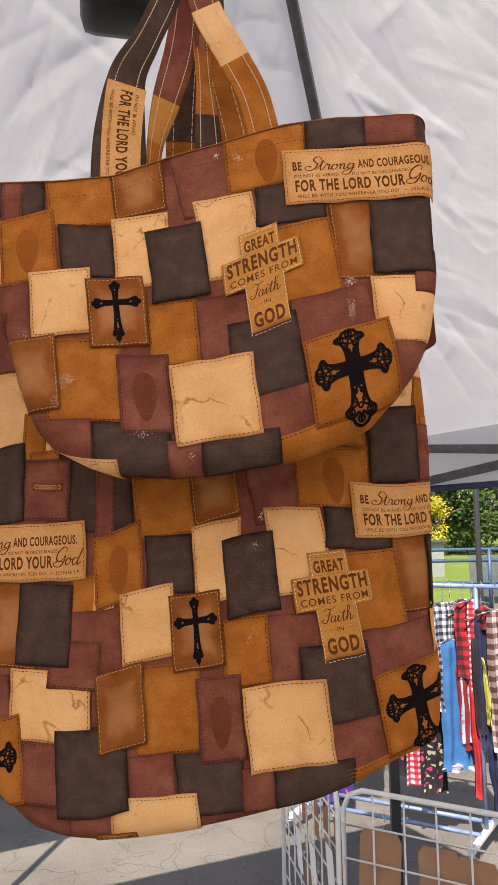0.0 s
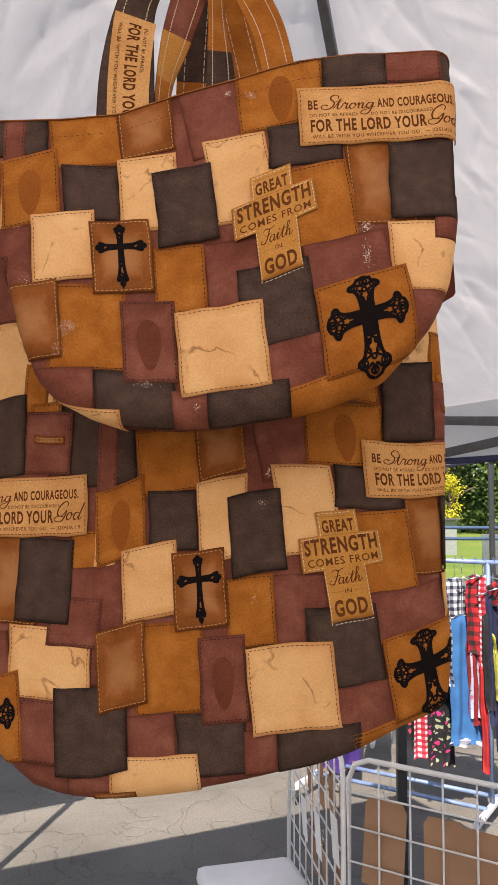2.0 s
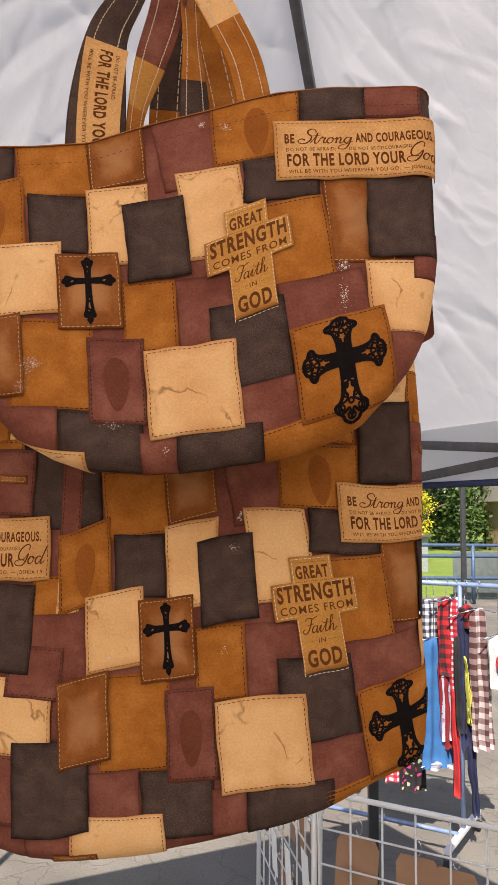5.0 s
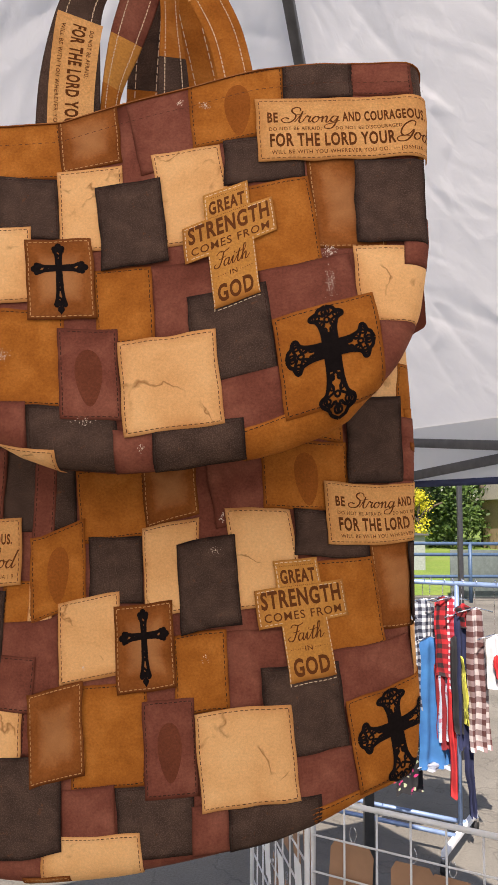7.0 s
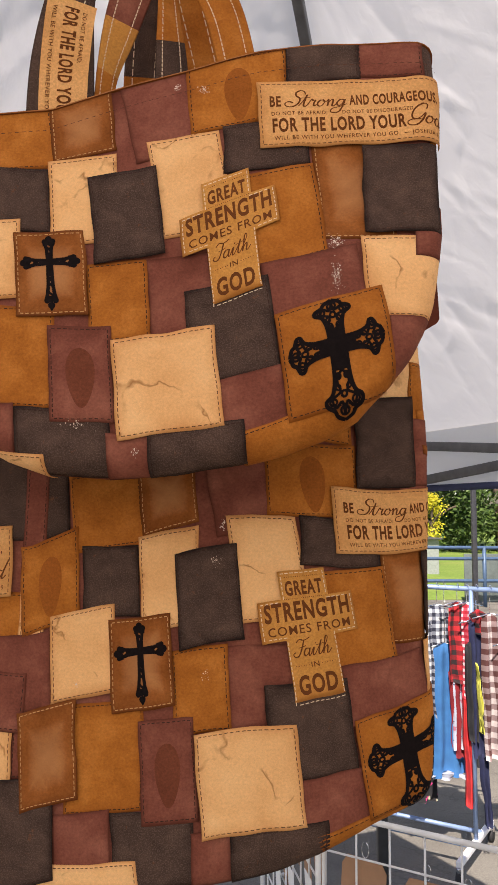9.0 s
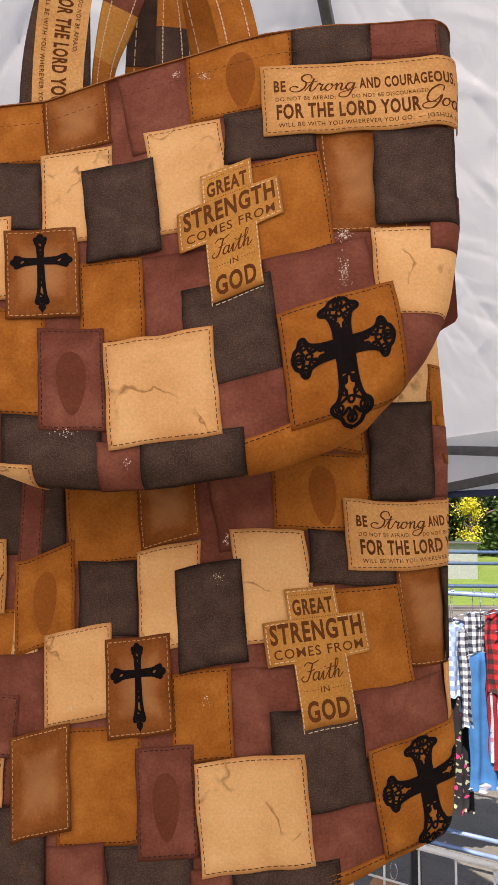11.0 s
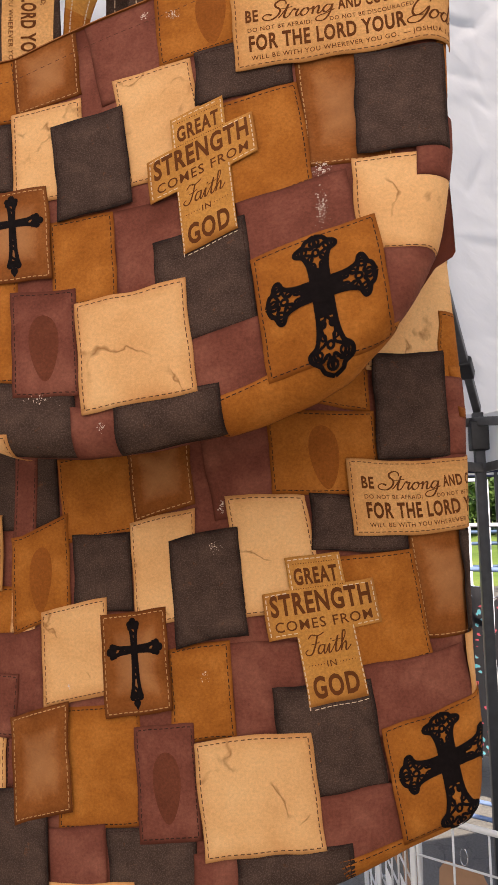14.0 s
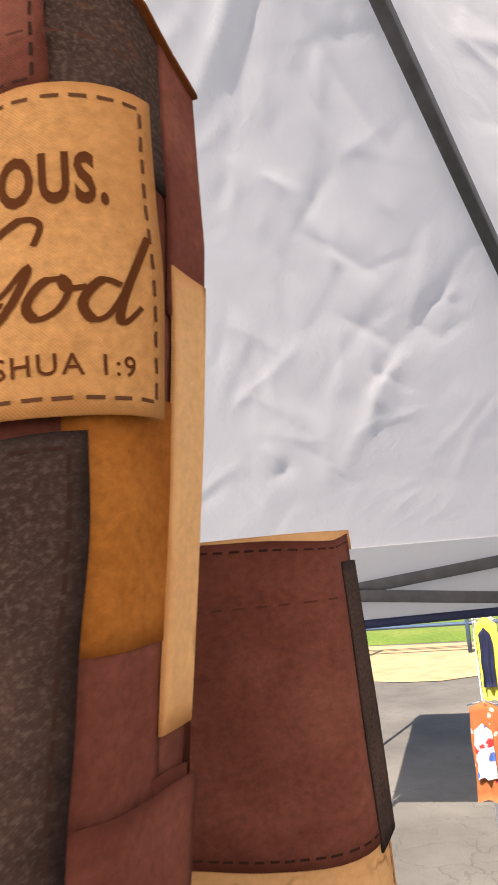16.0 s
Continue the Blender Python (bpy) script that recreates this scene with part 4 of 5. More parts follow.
def build_rear_bag():
    bag = thing("tote_bag", "larger patchwork-print canvas tote bag hanging behind the other", "tote bag", (0.0, 0.72, 1.28), "tote bags")
    bag_body(bag, REAR, "cream", 0.007)
    sew(bag, REAR, (17, 8))
    for x, z, w, h, c in ((0.055, 1.622, 0.003, 0.006, 40), (0.048, 1.590, 0.006, 0.004, 40), (-0.075, 1.480, 0.002, 0.003, 15), (0.165, 1.468, 0.003, 0.004, 20), (0.04, 1.49, 0.004, 0.004, 20)):
        scuff(bag, REAR, x, z, w, h, c)
    strap(bag, [(-0.03, 0.748, 1.915, 0.04, 0), (-0.03, 0.746, 2.08, 0.04, 0), (-0.02, 0.730, 2.22, 0.038, 0), (-0.006, 0.712, 2.34, 0.036, 0), (-0.002, 0.704, 2.382, 0.036, 0)], ["tan", "dark", "maroon", "tan"], 3.1)
    strap(bag, [(0.05, 0.748, 1.915, 0.04, 0), (0.04, 0.746, 2.06, 0.04, 0), (0.008, 0.730, 2.20, 0.036, 0), (0.002, 0.712, 2.33, 0.036, 0), (-0.002, 0.704, 2.382, 0.036, 0)], ["maroon", "tan", "dark", "cream"], 3.9)
    return bag


# ---- ground and setting ----


def ground():
    bm = bmesh.new()
    bmesh.ops.create_grid(bm, x_segments=60, y_segments=60, size=400, matrix=Matrix.Translation((0, 300, GROUND)))
    tagged(part("ground", bm, ASPHALT), "pale cracked asphalt of a car park", "ground", kind="structure")
    bm = bmesh.new()
    rows = []
    for i in range(61):
        x = -150 + 300 * i / 60
        rows.append([bm.verts.new((x, y + 0.6 * noise.noise((x * 0.3, 0, 0)) * (j == 0), GROUND + h)) for j, (y, h) in enumerate(((17.0, 0.004), (17.3, 0.05), (24, 0.08), (60, 0.1), (350, 0.1)))])
    for a, b in zip(rows, rows[1:]):
        for j in range(4):
            bm.faces.new((a[j], b[j], b[j + 1], a[j + 1]))
    tagged(part("lawn", bm, GRASS), "sunlit mown grass beyond the car park", "grass", kind="structure")


K = [Vector((-1.04, -1.54, 0)), Vector((2.13, -0.23, 0)), Vector((0.72, 2.80, 0)), Vector((-2.34, 1.58, 0))]
CENTRE = Vector((-0.16, 0.66, 0))
EAVE, PEAK, VALANCE = 1.93, 3.75, 1.725


def creases(a, b, top, n, seed):
    """Heights of folded fabric on a triangular panel: straight sharp creases of many lengths, most of them running up the slope."""
    rng = np.random.RandomState(seed)
    s, t = np.meshgrid(np.linspace(0, 1, n + 1), np.linspace(0, 1, n + 1), indexing="ij")
    wide, tall = (b - a).length, (top - (a + b) / 2).length
    x, y = (t - 0.5) * (1 - s) * wide, s * tall
    h = np.zeros_like(x)
    for k in range(800):
        cy = tall * (1 - math.sqrt(rng.rand()))
        cx = (rng.rand() - 0.5) * wide * (1 - cy / tall)
        ang = math.radians(90 + rng.normal(0, 38))
        reach, width = rng.uniform(0.04, 0.13) * (3.2 if k < 40 else 1.0), rng.uniform(0.010, 0.020) * (2.0 if k < 40 else 1.0)
        u = (x - cx) * math.cos(ang) + (y - cy) * math.sin(ang)
        v = (y - cy) * math.cos(ang) - (x - cx) * math.sin(ang) + rng.normal(0, 0.5) * u * u
        high = rng.choice((-1, 1)) * width * rng.uniform(0.10, 0.26)
        skew = np.where(v > 0, 1.0, rng.uniform(1.2, 2.6))
        h += high * np.exp(-np.abs(v) * skew / width) * np.clip(1 - (u / reach) ** 2, 0, 1)
    return h


def canopy(corners, centre, eave, peak, drop, label, detail=True):
    tent = thing("canopy_tent", label, "canopy tent", (centre.x, centre.y, GROUND))
    top = Vector((centre.x, centre.y, peak))
    n = 280 if detail else 6
    for i in range(4):
        a, b = corners[i] + Vector((0, 0, eave)), corners[(i + 1) % 4] + Vector((0, 0, eave))
        nrm = (b - a).cross(top - a).normalized()
        relief = creases(a, b, top, n, 31 + i) if detail else None
        bm = bmesh.new()
        rows = []
        for r in range(n + 1):
            s = r / n
            row = []
            for c in range(n + 1):
                t = c / n
                p = (a.lerp(b, t)).lerp(top, s)
                sag = 0.10 * math.sin(math.pi * s) * math.sin(math.pi * t)
                w = float(relief[r, c]) * min(1.0, 10 * t, 10 * (1 - t), 8 * (1 - s), 10 * s) if detail else 0.0
                row.append(bm.verts.new(p - nrm * sag * (1 if nrm.z > 0 else -1) + nrm * w))
            rows.append(row)
        for r0, r1 in zip(rows, rows[1:]):
            for c in range(n):
                bm.faces.new((r0[c], r0[c + 1], r1[c + 1], r1[c]))
        bmesh.ops.remove_doubles(bm, verts=bm.verts, dist=1e-4)
        part("roof_panel", bm, CANOPY, tent, "white wrinkled roof fabric")
        # the valance hangs below the eave, with a navy hem
        bm, hem = bmesh.new(), bmesh.new()
        m = 48 if detail else 8
        prev = prev2 = None
        out = (b - a).cross(Vector((0, 0, 1))).normalized()
        for c in range(m + 1):
            p = a.lerp(b, c / m)
            lines = []
            for z in (eave + 0.004, (eave + drop) / 2, drop + 0.022):
                q = Vector((p.x, p.y, z)) + out * (0.012 * noise.noise((p.x * 5, p.y * 5, z * 6)) + 0.004) * (z < eave)
                lines.append(bm.verts.new(q))
            q1, q2 = lines[-1].co + out * 0.003, Vector((p.x, p.y, drop)) + out * 0.006
            h = [hem.verts.new(q1), hem.verts.new(q2), hem.verts.new(q2 - out * 0.005), hem.verts.new(q1 - out * 0.007)]
            if prev:
                for j in range(2):
                    bm.faces.new((prev[j], lines[j], lines[j + 1], prev[j + 1]))
                for j in range(4):
                    hem.faces.new((prev2[j], h[j], h[(j + 1) % 4], prev2[(j + 1) % 4]))
            prev, prev2 = lines, h
        part("valance", bm, CANOPY, tent)
        part("valance_hem", hem, NAVY_TRIM, tent, "navy bound edge")
    for i in range(4):
        k = corners[i]
        inward = (centre - k).normalized() * 0.05
        f = k + inward
        bm = bmesh.new()
        beam(bm, (f.x, f.y, GROUND), (f.x, f.y, eave), 0.034, 0.034)
        leg = part("leg", bm, DARK_STEEL, tent, "square grey steel leg")
        if not detail:
            continue
        bm = bmesh.new()
        box(bm, (f.x, f.y, eave - 0.08), (0.06, 0.06, 0.10), None, 0.006)
        part("bracket", bm, BLACK_PLASTIC, leg, "black corner bracket")
        bm = bmesh.new()
        box(bm, (f.x, f.y, GROUND + 0.004), (0.09, 0.09, 0.008), None, 0.002)
        part("foot", bm, DARK_STEEL, leg)
        # hip pole up to the peak, with a bracket part of the way
        a, t = Vector((f.x, f.y, eave + 0.01)), Vector((top.x, top.y, peak - 0.06))
        bm = bmesh.new()
        beam(bm, a, t, 0.026, 0.026)
        pole = part("hip_pole", bm, STEEL, tent, "grey steel roof pole")
        along = (t - a).to_track_quat("Z", "Y").to_matrix().to_4x4()
        for share in (0.07, 0.62):
            j = a.lerp(t, share)
            bm = bmesh.new()
            box(bm, j, (0.045, 0.045, 0.07), along, 0.005)
            part("bracket", bm, BLACK_PLASTIC, pole)
        bm = bmesh.new()
        box(bm, a.lerp(t, 0.27), (0.052, 0.046, 0.060), along, 0.010)
        part("fabric_loop", bm, CANOPY, pole, "white fabric loop round the pole")
        bm = bmesh.new()
        beam(bm, j, HUB + (j - HUB).normalized() * 0.03, 0.012, 0.030, 0.002)
        part("brace", bm, STEEL, tent, "flat grey brace")
        # scissor truss along the eave
        g = corners[(i + 1) % 4] + (centre - corners[(i + 1) % 4]).normalized() * 0.05
        mid = (f + g) / 2
        for p, q in ((f, mid), (mid, g)):
            off = (g - f).cross(Vector((0, 0, 1))).normalized() * 0.014
            for z0, z1, o in ((eave - 0.03, eave - 0.19, off), (eave - 0.19, eave - 0.03, -off)):
                bm = bmesh.new()
                beam(bm, (p.x + o.x, p.y + o.y, z0), (q.x + o.x, q.y + o.y, z1), 0.014, 0.030, 0.002)
                part("truss_bar", bm, STEEL, tent)
            c = (p + q) / 2
            bm = bmesh.new()
            tube(bm, (c.x - off.x * 2, c.y - off.y * 2, eave - 0.11), (c.x + off.x * 2, c.y + off.y * 2, eave - 0.11), 0.012)
            part("pivot_bolt", bm, BLACK_PLASTIC, tent)
    return tent


HUB = Vector((-0.12, 0.86, 2.372))


def hub():
    h = thing("canopy_hub", "black plastic hub with a recessed bolt under the canopy", "tent hub", HUB)
    bm = bmesh.new()
    box(bm, HUB, (0.105, 0.10, 0.115), pose(0, 0, 0, 0, 0, 8), 0.022)
    part("housing", bm, BLACK_PLASTIC, h)
    bm = bmesh.new()
    box(bm, HUB + Vector((0.007, -0.0505, -0.004)), (0.078, 0.006, 0.088), pose(0, 0, 0, 0, 0, 8), 0.012)
    part("face_plate", bm, BLACK_PLASTIC, h)
    bm = bmesh.new()
    tube(bm, HUB + Vector((0.017, -0.052, -0.018)), HUB + Vector((0.0168, -0.0555, -0.018)), 0.011, 20)
    part("recess", bm, RUBBER, h)
    bm = bmesh.new()
    tube(bm, HUB + Vector((0.017, -0.054, -0.016)), HUB + Vector((0.0168, -0.058, -0.016)), 0.007, 6)
    part("bolt", bm, CHROME, h, "bright bolt head")
    bm = bmesh.new()
    beam(bm, HUB + Vector((0, 0, 0.05)), (CENTRE.x, CENTRE.y, PEAK - 0.06), 0.03, 0.03)
    part("centre_post", bm, STEEL, h)
    # the hook that carries the bags
    bm = bmesh.new()
    pipe(bm, smooth_line([tuple(HUB + Vector((0.05, 0, 0.03))), (-0.03, 0.80, 2.44), (-0.004, 0.72, 2.45), (-0.004, 0.66, 2.41), (-0.004, 0.655, 2.37), (-0.004, 0.68, 2.352), (-0.003, 0.71, 2.358)], 6), 0.004)
    part("hook", bm, CHROME, h, "bent wire hook")


# ---- wire grid stand with hanging tags ----


def grid_panel(stand, a, b, z0, z1, cell):
    d = (b - a)
    length = d.length
    d.normalize()
    out = d.cross(Vector((0, 0, 1)))
    at = lambda s, z, o=0.0: Vector((a.x + d.x * s + out.x * o, a.y + d.y * s + out.y * o, z))
    r = 0.05
    corner = [at(0, z0), at(0, z1 - r), at(r * 0.3, z1 - r * 0.3), at(r, z1), at(length - r, z1), at(length - r * 0.3, z1 - r * 0.3), at(length, z1 - r), at(length, z0)]
    bm = bmesh.new()
    pipe(bm, corner, 0.0065, 8)
    frame_ob = part("frame", bm, WHITE_WIRE, stand)
    k = round(length / cell)
    for i in range(1, k):
        bm = bmesh.new()
        tube(bm, at(length * i / k, z0), at(length * i / k, z1), 0.0024, 6)
        part("wire", bm, WHITE_WIRE, frame_ob)
    for i in range(1, round((z1 - z0) / cell)):
        bm = bmesh.new()
        tube(bm, at(0, z1 - i * cell, 0.005), at(length, z1 - i * cell, 0.005), 0.0024, 6)
        part("wire", bm, WHITE_WIRE, frame_ob)
    return at


def tag_on(at, s, z, w, h, tilt, o=-0.012, material=None, clip=True):
    p = at(s, z, o)
    t = thing("hang_tag", "blank kraft card earring tag hung on the wire grid" if material is None else "small white price card hung on the wire grid", "tag", p, "tags on the wire grid")
    q = at(s + 0.1, z, o)
    d = (q - p).normalized()
    out = Vector((d.y, -d.x, 0))
    bm = bmesh.new()
    c = 0.10
    ring = [(-0.5, -1), (0.5, -1), (0.5, -c), (0.5 - c * 1.2, 0), (-0.5 + c * 1.2, 0), (-0.5, -c)] if clip else [(-0.5, -1), (0.5, -1), (0.5, 0), (-0.5, 0)]
    ca, sa = math.cos(radians(tilt)), math.sin(radians(tilt))
    fr = []
    for u, v in ring:
        uu, vv = u * w * ca - v * h * sa, u * w * sa + v * h * ca
        fr.append(p + d * uu + Vector((0, 0, vv)) + out * (0.01 * (v * v) * 0.6))
    v0 = [bm.verts.new(x) for x in fr]
    v1 = [bm.verts.new(x + out * 0.0012) for x in fr]
    bm.faces.new(v0)
    bm.faces.new(v1[::-1])
    for i in range(len(v0)):
        bm.faces.new((v0[i], v0[(i + 1) % len(v0)], v1[(i + 1) % len(v0)], v1[i]))
    part("card", bm, material or CARD, t, "", False)
    if material is None:
        bm = bmesh.new()
        pipe(bm, [p + d * 0.008 * math.sin(a) + Vector((0, 0, 0.016 + 0.016 * math.cos(a))) - out * 0.003 for a in steps(0.3, 5.9, 12)], 0.0009, 6)
        part("earring_hook", bm, CHROME, t, "thin silver hook")
        bm = bmesh.new()
        bmesh.ops.create_uvsphere(bm, u_segments=10, v_segments=8, radius=0.0065, matrix=Matrix.Translation(p + d * 0.004 - out * 0.005 + Vector((0, 0, -0.016))) @ Matrix.Diagonal((1, 1, 1.25, 1)))
        part("bead", bm, CHROME, t, "clear silvery bead")


def wire_stand():
    a = Vector((0.318, 1.70, 0))
    st = thing("wire_grid_stand", "white wire grid display stand, two panels at a corner", "display stand", (a.x, a.y, GROUND))
    z1, z0, cell = 1.004, GROUND, 0.0765
    r = grid_panel(st, a, Vector((0.98, 1.22, 0)), z0, z1, cell)
    l = grid_panel(st, a + Vector((-0.012, 0.008, 0)), Vector((0.245, 2.34, 0)), z0, z1, cell)
    for s, z, w, h, t in ((0.088, 0.922, 0.100, 0.195, -3), (0.222, 0.908, 0.095, 0.19, 1), (0.305, 0.900, 0.095, 0.19, -1), (0.44, 0.905, 0.095, 0.19, 2), (0.57, 0.90, 0.095, 0.19, 0), (0.13, 0.66, 0.095, 0.19, 2), (0.27, 0.65, 0.095, 0.19, -2)):
        tag_on(r, s, z, w, h, t)
    for s, z, w, h, t in ((0.06, 0.93, 0.066, 0.15, 2), (0.17, 0.92, 0.066, 0.15, -2), (0.29, 0.93, 0.066, 0.15, 1), (0.42, 0.92, 0.066, 0.15, 2), (0.10, 0.72, 0.066, 0.15, -2), (0.24, 0.71, 0.066, 0.15, 2), (0.38, 0.72, 0.066, 0.15, 0)):
        tag_on(l, s, z, w, h, t, 0.014)
    for s, z in ((0.03, 0.86), (0.20, 0.80), (0.36, 0.78)):
        tag_on(l, s, z, 0.06, 0.11, 0, -0.016, PAPER, False)


def plastic_table():
    t = thing("plastic_stool", "tall white plastic stool with a rounded top", "stool", (0.09, 1.95, GROUND))
    bm = bmesh.new()
    box(bm, (0.12, 1.95, 0.585), (0.27, 0.27, 0.05), pose(0, 0, 0, 0, 0, 12), 0.022)
    part("seat", bm, WHITE_PAINT, t)
    for x, y in ((0.03, 1.86), (0.21, 1.86), (0.03, 2.04), (0.21, 2.04)):
        bm = bmesh.new()
        beam(bm, (x * 1.1 - 0.009, y, GROUND), (x, y, 0.565), 0.03, 0.03)
        part("leg", bm, WHITE_PAINT, t)


# ---- garments ----


def garment_mat(name, kind, cols, scale):
    m, n, l, b = mat(name, 0.9)
    uv = n.new("ShaderNodeUVMap")
    uv.uv_map = "UVMap"
    v = uv.outputs[0]
    if kind == "plaid":
        sep = n.new("ShaderNodeSeparateXYZ")
        l.new(v, sep.inputs[0])
        f = []
        for o in (0, 1):
            w = mathn(n, l, "FRACT", mathn(n, l, "MULTIPLY", sep.outputs[o], scale))
            f.append(mathn(n, l, "GREATER_THAN", w, 0.5))
        s = mathn(n, l, "MULTIPLY", mathn(n, l, "ADD", f[0], f[1]), 0.5)
        r = ramp(n, [(0.0, cols[0]), (0.4, cols[1]), (0.9, cols[2])], "CONSTANT")
        l.new(s, r.inputs[0])
        c = r.outputs[0]
    elif kind == "dots":
        vo = n.new("ShaderNodeTexVoronoi")
        vo.inputs["Scale"].default_value = scale * 1.5
        wd = n.new("ShaderNodeTexNoise")
        wd.inputs["Scale"].default_value, wd.inputs["Detail"].default_value = 25, 3
        l.new(v, wd.inputs["Vector"])
        wm = n.new("ShaderNodeVectorMath")
        wm.operation = "MULTIPLY_ADD"
        l.new(wd.outputs["Color"], wm.inputs[0])
        wm.inputs[1].default_value = (0.05, 0.05, 0)
        l.new(v, wm.inputs[2])
        l.new(wm.outputs[0], vo.inputs["Vector"])
        r = ramp(n, [(0.0, cols[1]), (0.27, cols[1]), (0.33, cols[0])])
        l.new(vo.outputs["Distance"], r.inputs[0])
        c = r.outputs[0]
        if len(cols) > 2:
            r2 = ramp(n, [(0.0, cols[1]), (0.5, cols[2])], "CONSTANT")
            l.new(vo.outputs["Color"], r2.inputs[0])
            g = ramp(n, [(0.27, (1, 1, 1)), (0.33, (0, 0, 0))])
            l.new(vo.outputs["Distance"], g.inputs[0])
            c = mixc(n, l, "MIX", g.outputs[0], c, r2.outputs[0])
    elif kind == "rows":
        br = n.new("ShaderNodeTexBrick")
        br.inputs["Scale"].default_value = scale
        br.inputs["Mortar Size"].default_value = 0.16
        br.inputs["Color1"].default_value, br.inputs["Color2"].default_value, br.inputs["Mortar"].default_value = (*cols[1], 1), (*cols[-1], 1), (*cols[0], 1)
        nd = n.new("ShaderNodeTexNoise")
        nd.inputs["Scale"].default_value = 60
        l.new(v, nd.inputs["Vector"])
        ma = n.new("ShaderNodeVectorMath")
        ma.operation = "MULTIPLY_ADD"
        l.new(nd.outputs["Color"], ma.inputs[0])
        ma.inputs[1].default_value = (0.03, 0.03, 0)
        l.new(v, ma.inputs[2])
        l.new(ma.outputs[0], br.inputs["Vector"])
        c = br.outputs["Color"]
    else:
        r = ramp(n, [(0.3, cols[0]), (0.7, cols[-1])])
        l.new(noisy(n, l, v, scale, 5), r.inputs[0])
        c = r.outputs[0]
    g = ramp(n, [(0.3, (0.8,) * 3), (0.7, (1.1,) * 3)])
    l.new(noisy(n, l, v, 12, 4), g.inputs[0])
    l.new(mixc(n, l, "MULTIPLY", 0.8, c, g.outputs[0]), b.inputs["Base Color"])
    return m


GARMENT = {
    "navy_print": garment_mat("navy_printed_cotton", "rows", [(0.010, 0.014, 0.04), (0.42, 0.40, 0.29), (0.012, 0.016, 0.045)], 22),
    "blue_stripe": garment_mat("blue_white_check", "plaid", [(0.50, 0.55, 0.62), (0.20, 0.30, 0.52), (0.30, 0.40, 0.60)], 20),
    "dark_check": garment_mat("navy_white_check", "plaid", [(0.015, 0.018, 0.035), (0.16, 0.18, 0.22), (0.50, 0.52, 0.54)], 26),
    "red_plaid": garment_mat("red_plaid", "plaid", [(0.40, 0.014, 0.020), (0.16, 0.008, 0.012), (0.02, 0.012, 0.014)], 20),
    "gingham": garment_mat("red_gingham", "plaid", [(0.55, 0.50, 0.52), (0.42, 0.05, 0.08), (0.32, 0.008, 0.02)], 32),
    "floral": garment_mat("black_floral", "dots", [(0.008, 0.008, 0.010), (0.45, 0.03, 0.15), (0.26, 0.33, 0.20)], 22),
    "blue": garment_mat("bright_blue_cotton", "plain", [(0.018, 0.10, 0.27), (0.03, 0.15, 0.36)], 9),
    "pale": garment_mat("pale_blue_trim", "plain", [(0.30, 0.34, 0.44), (0.42, 0.46, 0.54)], 20),
    "pale_print": garment_mat("pale_printed_trim", "dots", [(0.36, 0.40, 0.48), (0.40, 0.14, 0.20), (0.06, 0.08, 0.14)], 30),
    "red": garment_mat("red_cotton", "plain", [(0.40, 0.012, 0.016), (0.52, 0.03, 0.03)], 12),
    "dark_red": garment_mat("dark_red_cotton", "plain", [(0.14, 0.006, 0.012), (0.22, 0.012, 0.016)], 12),
    "navy": garment_mat("navy_cotton", "plain", [(0.007, 0.010, 0.04), (0.014, 0.02, 0.065)], 12),
    "black_cotton": garment_mat("black_cotton", "plain", [(0.008, 0.008, 0.010), (0.016, 0.016, 0.018)], 12),
    "yellow": garment_mat("lime_yellow_cotton", "plain", [(0.50, 0.49, 0.05), (0.62, 0.60, 0.12)], 12),
    "brown_plaid": garment_mat("brown_plaid", "plaid", [(0.07, 0.024, 0.022), (0.20, 0.14, 0.14), (0.45, 0.40, 0.39)], 18),
    "white": garment_mat("white_cotton", "plain", [(0.50, 0.50, 0.52), (0.60, 0.60, 0.60)], 8),
    "cream_shirt": garment_mat("cream_printed_cotton", "dots", [(0.58, 0.53, 0.44), (0.55, 0.30, 0.08), (0.45, 0.14, 0.08)], 9),
    "white_dots": garment_mat("white_red_dotted", "dots", [(0.58, 0.54, 0.54), (0.52, 0.02, 0.035)], 17),
    "white_print": garment_mat("white_multicolour_print", "dots", [(0.58, 0.58, 0.58), (0.5, 0.04, 0.04), (0.06, 0.15, 0.45)], 8),
    "purple": garment_mat("purple_printed_jersey", "dots", [(0.036, 0.013, 0.13), (0.42, 0.14, 0.09), (0.26, 0.17, 0.03)], 15),
    "black_print": garment_mat("black_printed_jersey", "dots", [(0.008, 0.008, 0.010), (0.36, 0.05, 0.07), (0.06, 0.28, 0.32)], 20),
    "teal": garment_mat("teal_cotton", "plain", [(0.015, 0.10, 0.16), (0.03, 0.16, 0.24)], 10),
    "orange": garment_mat("orange_printed", "dots", [(0.40, 0.13, 0.04), (0.36, 0.03, 0.03), (0.5, 0.42, 0.35)], 14),
}


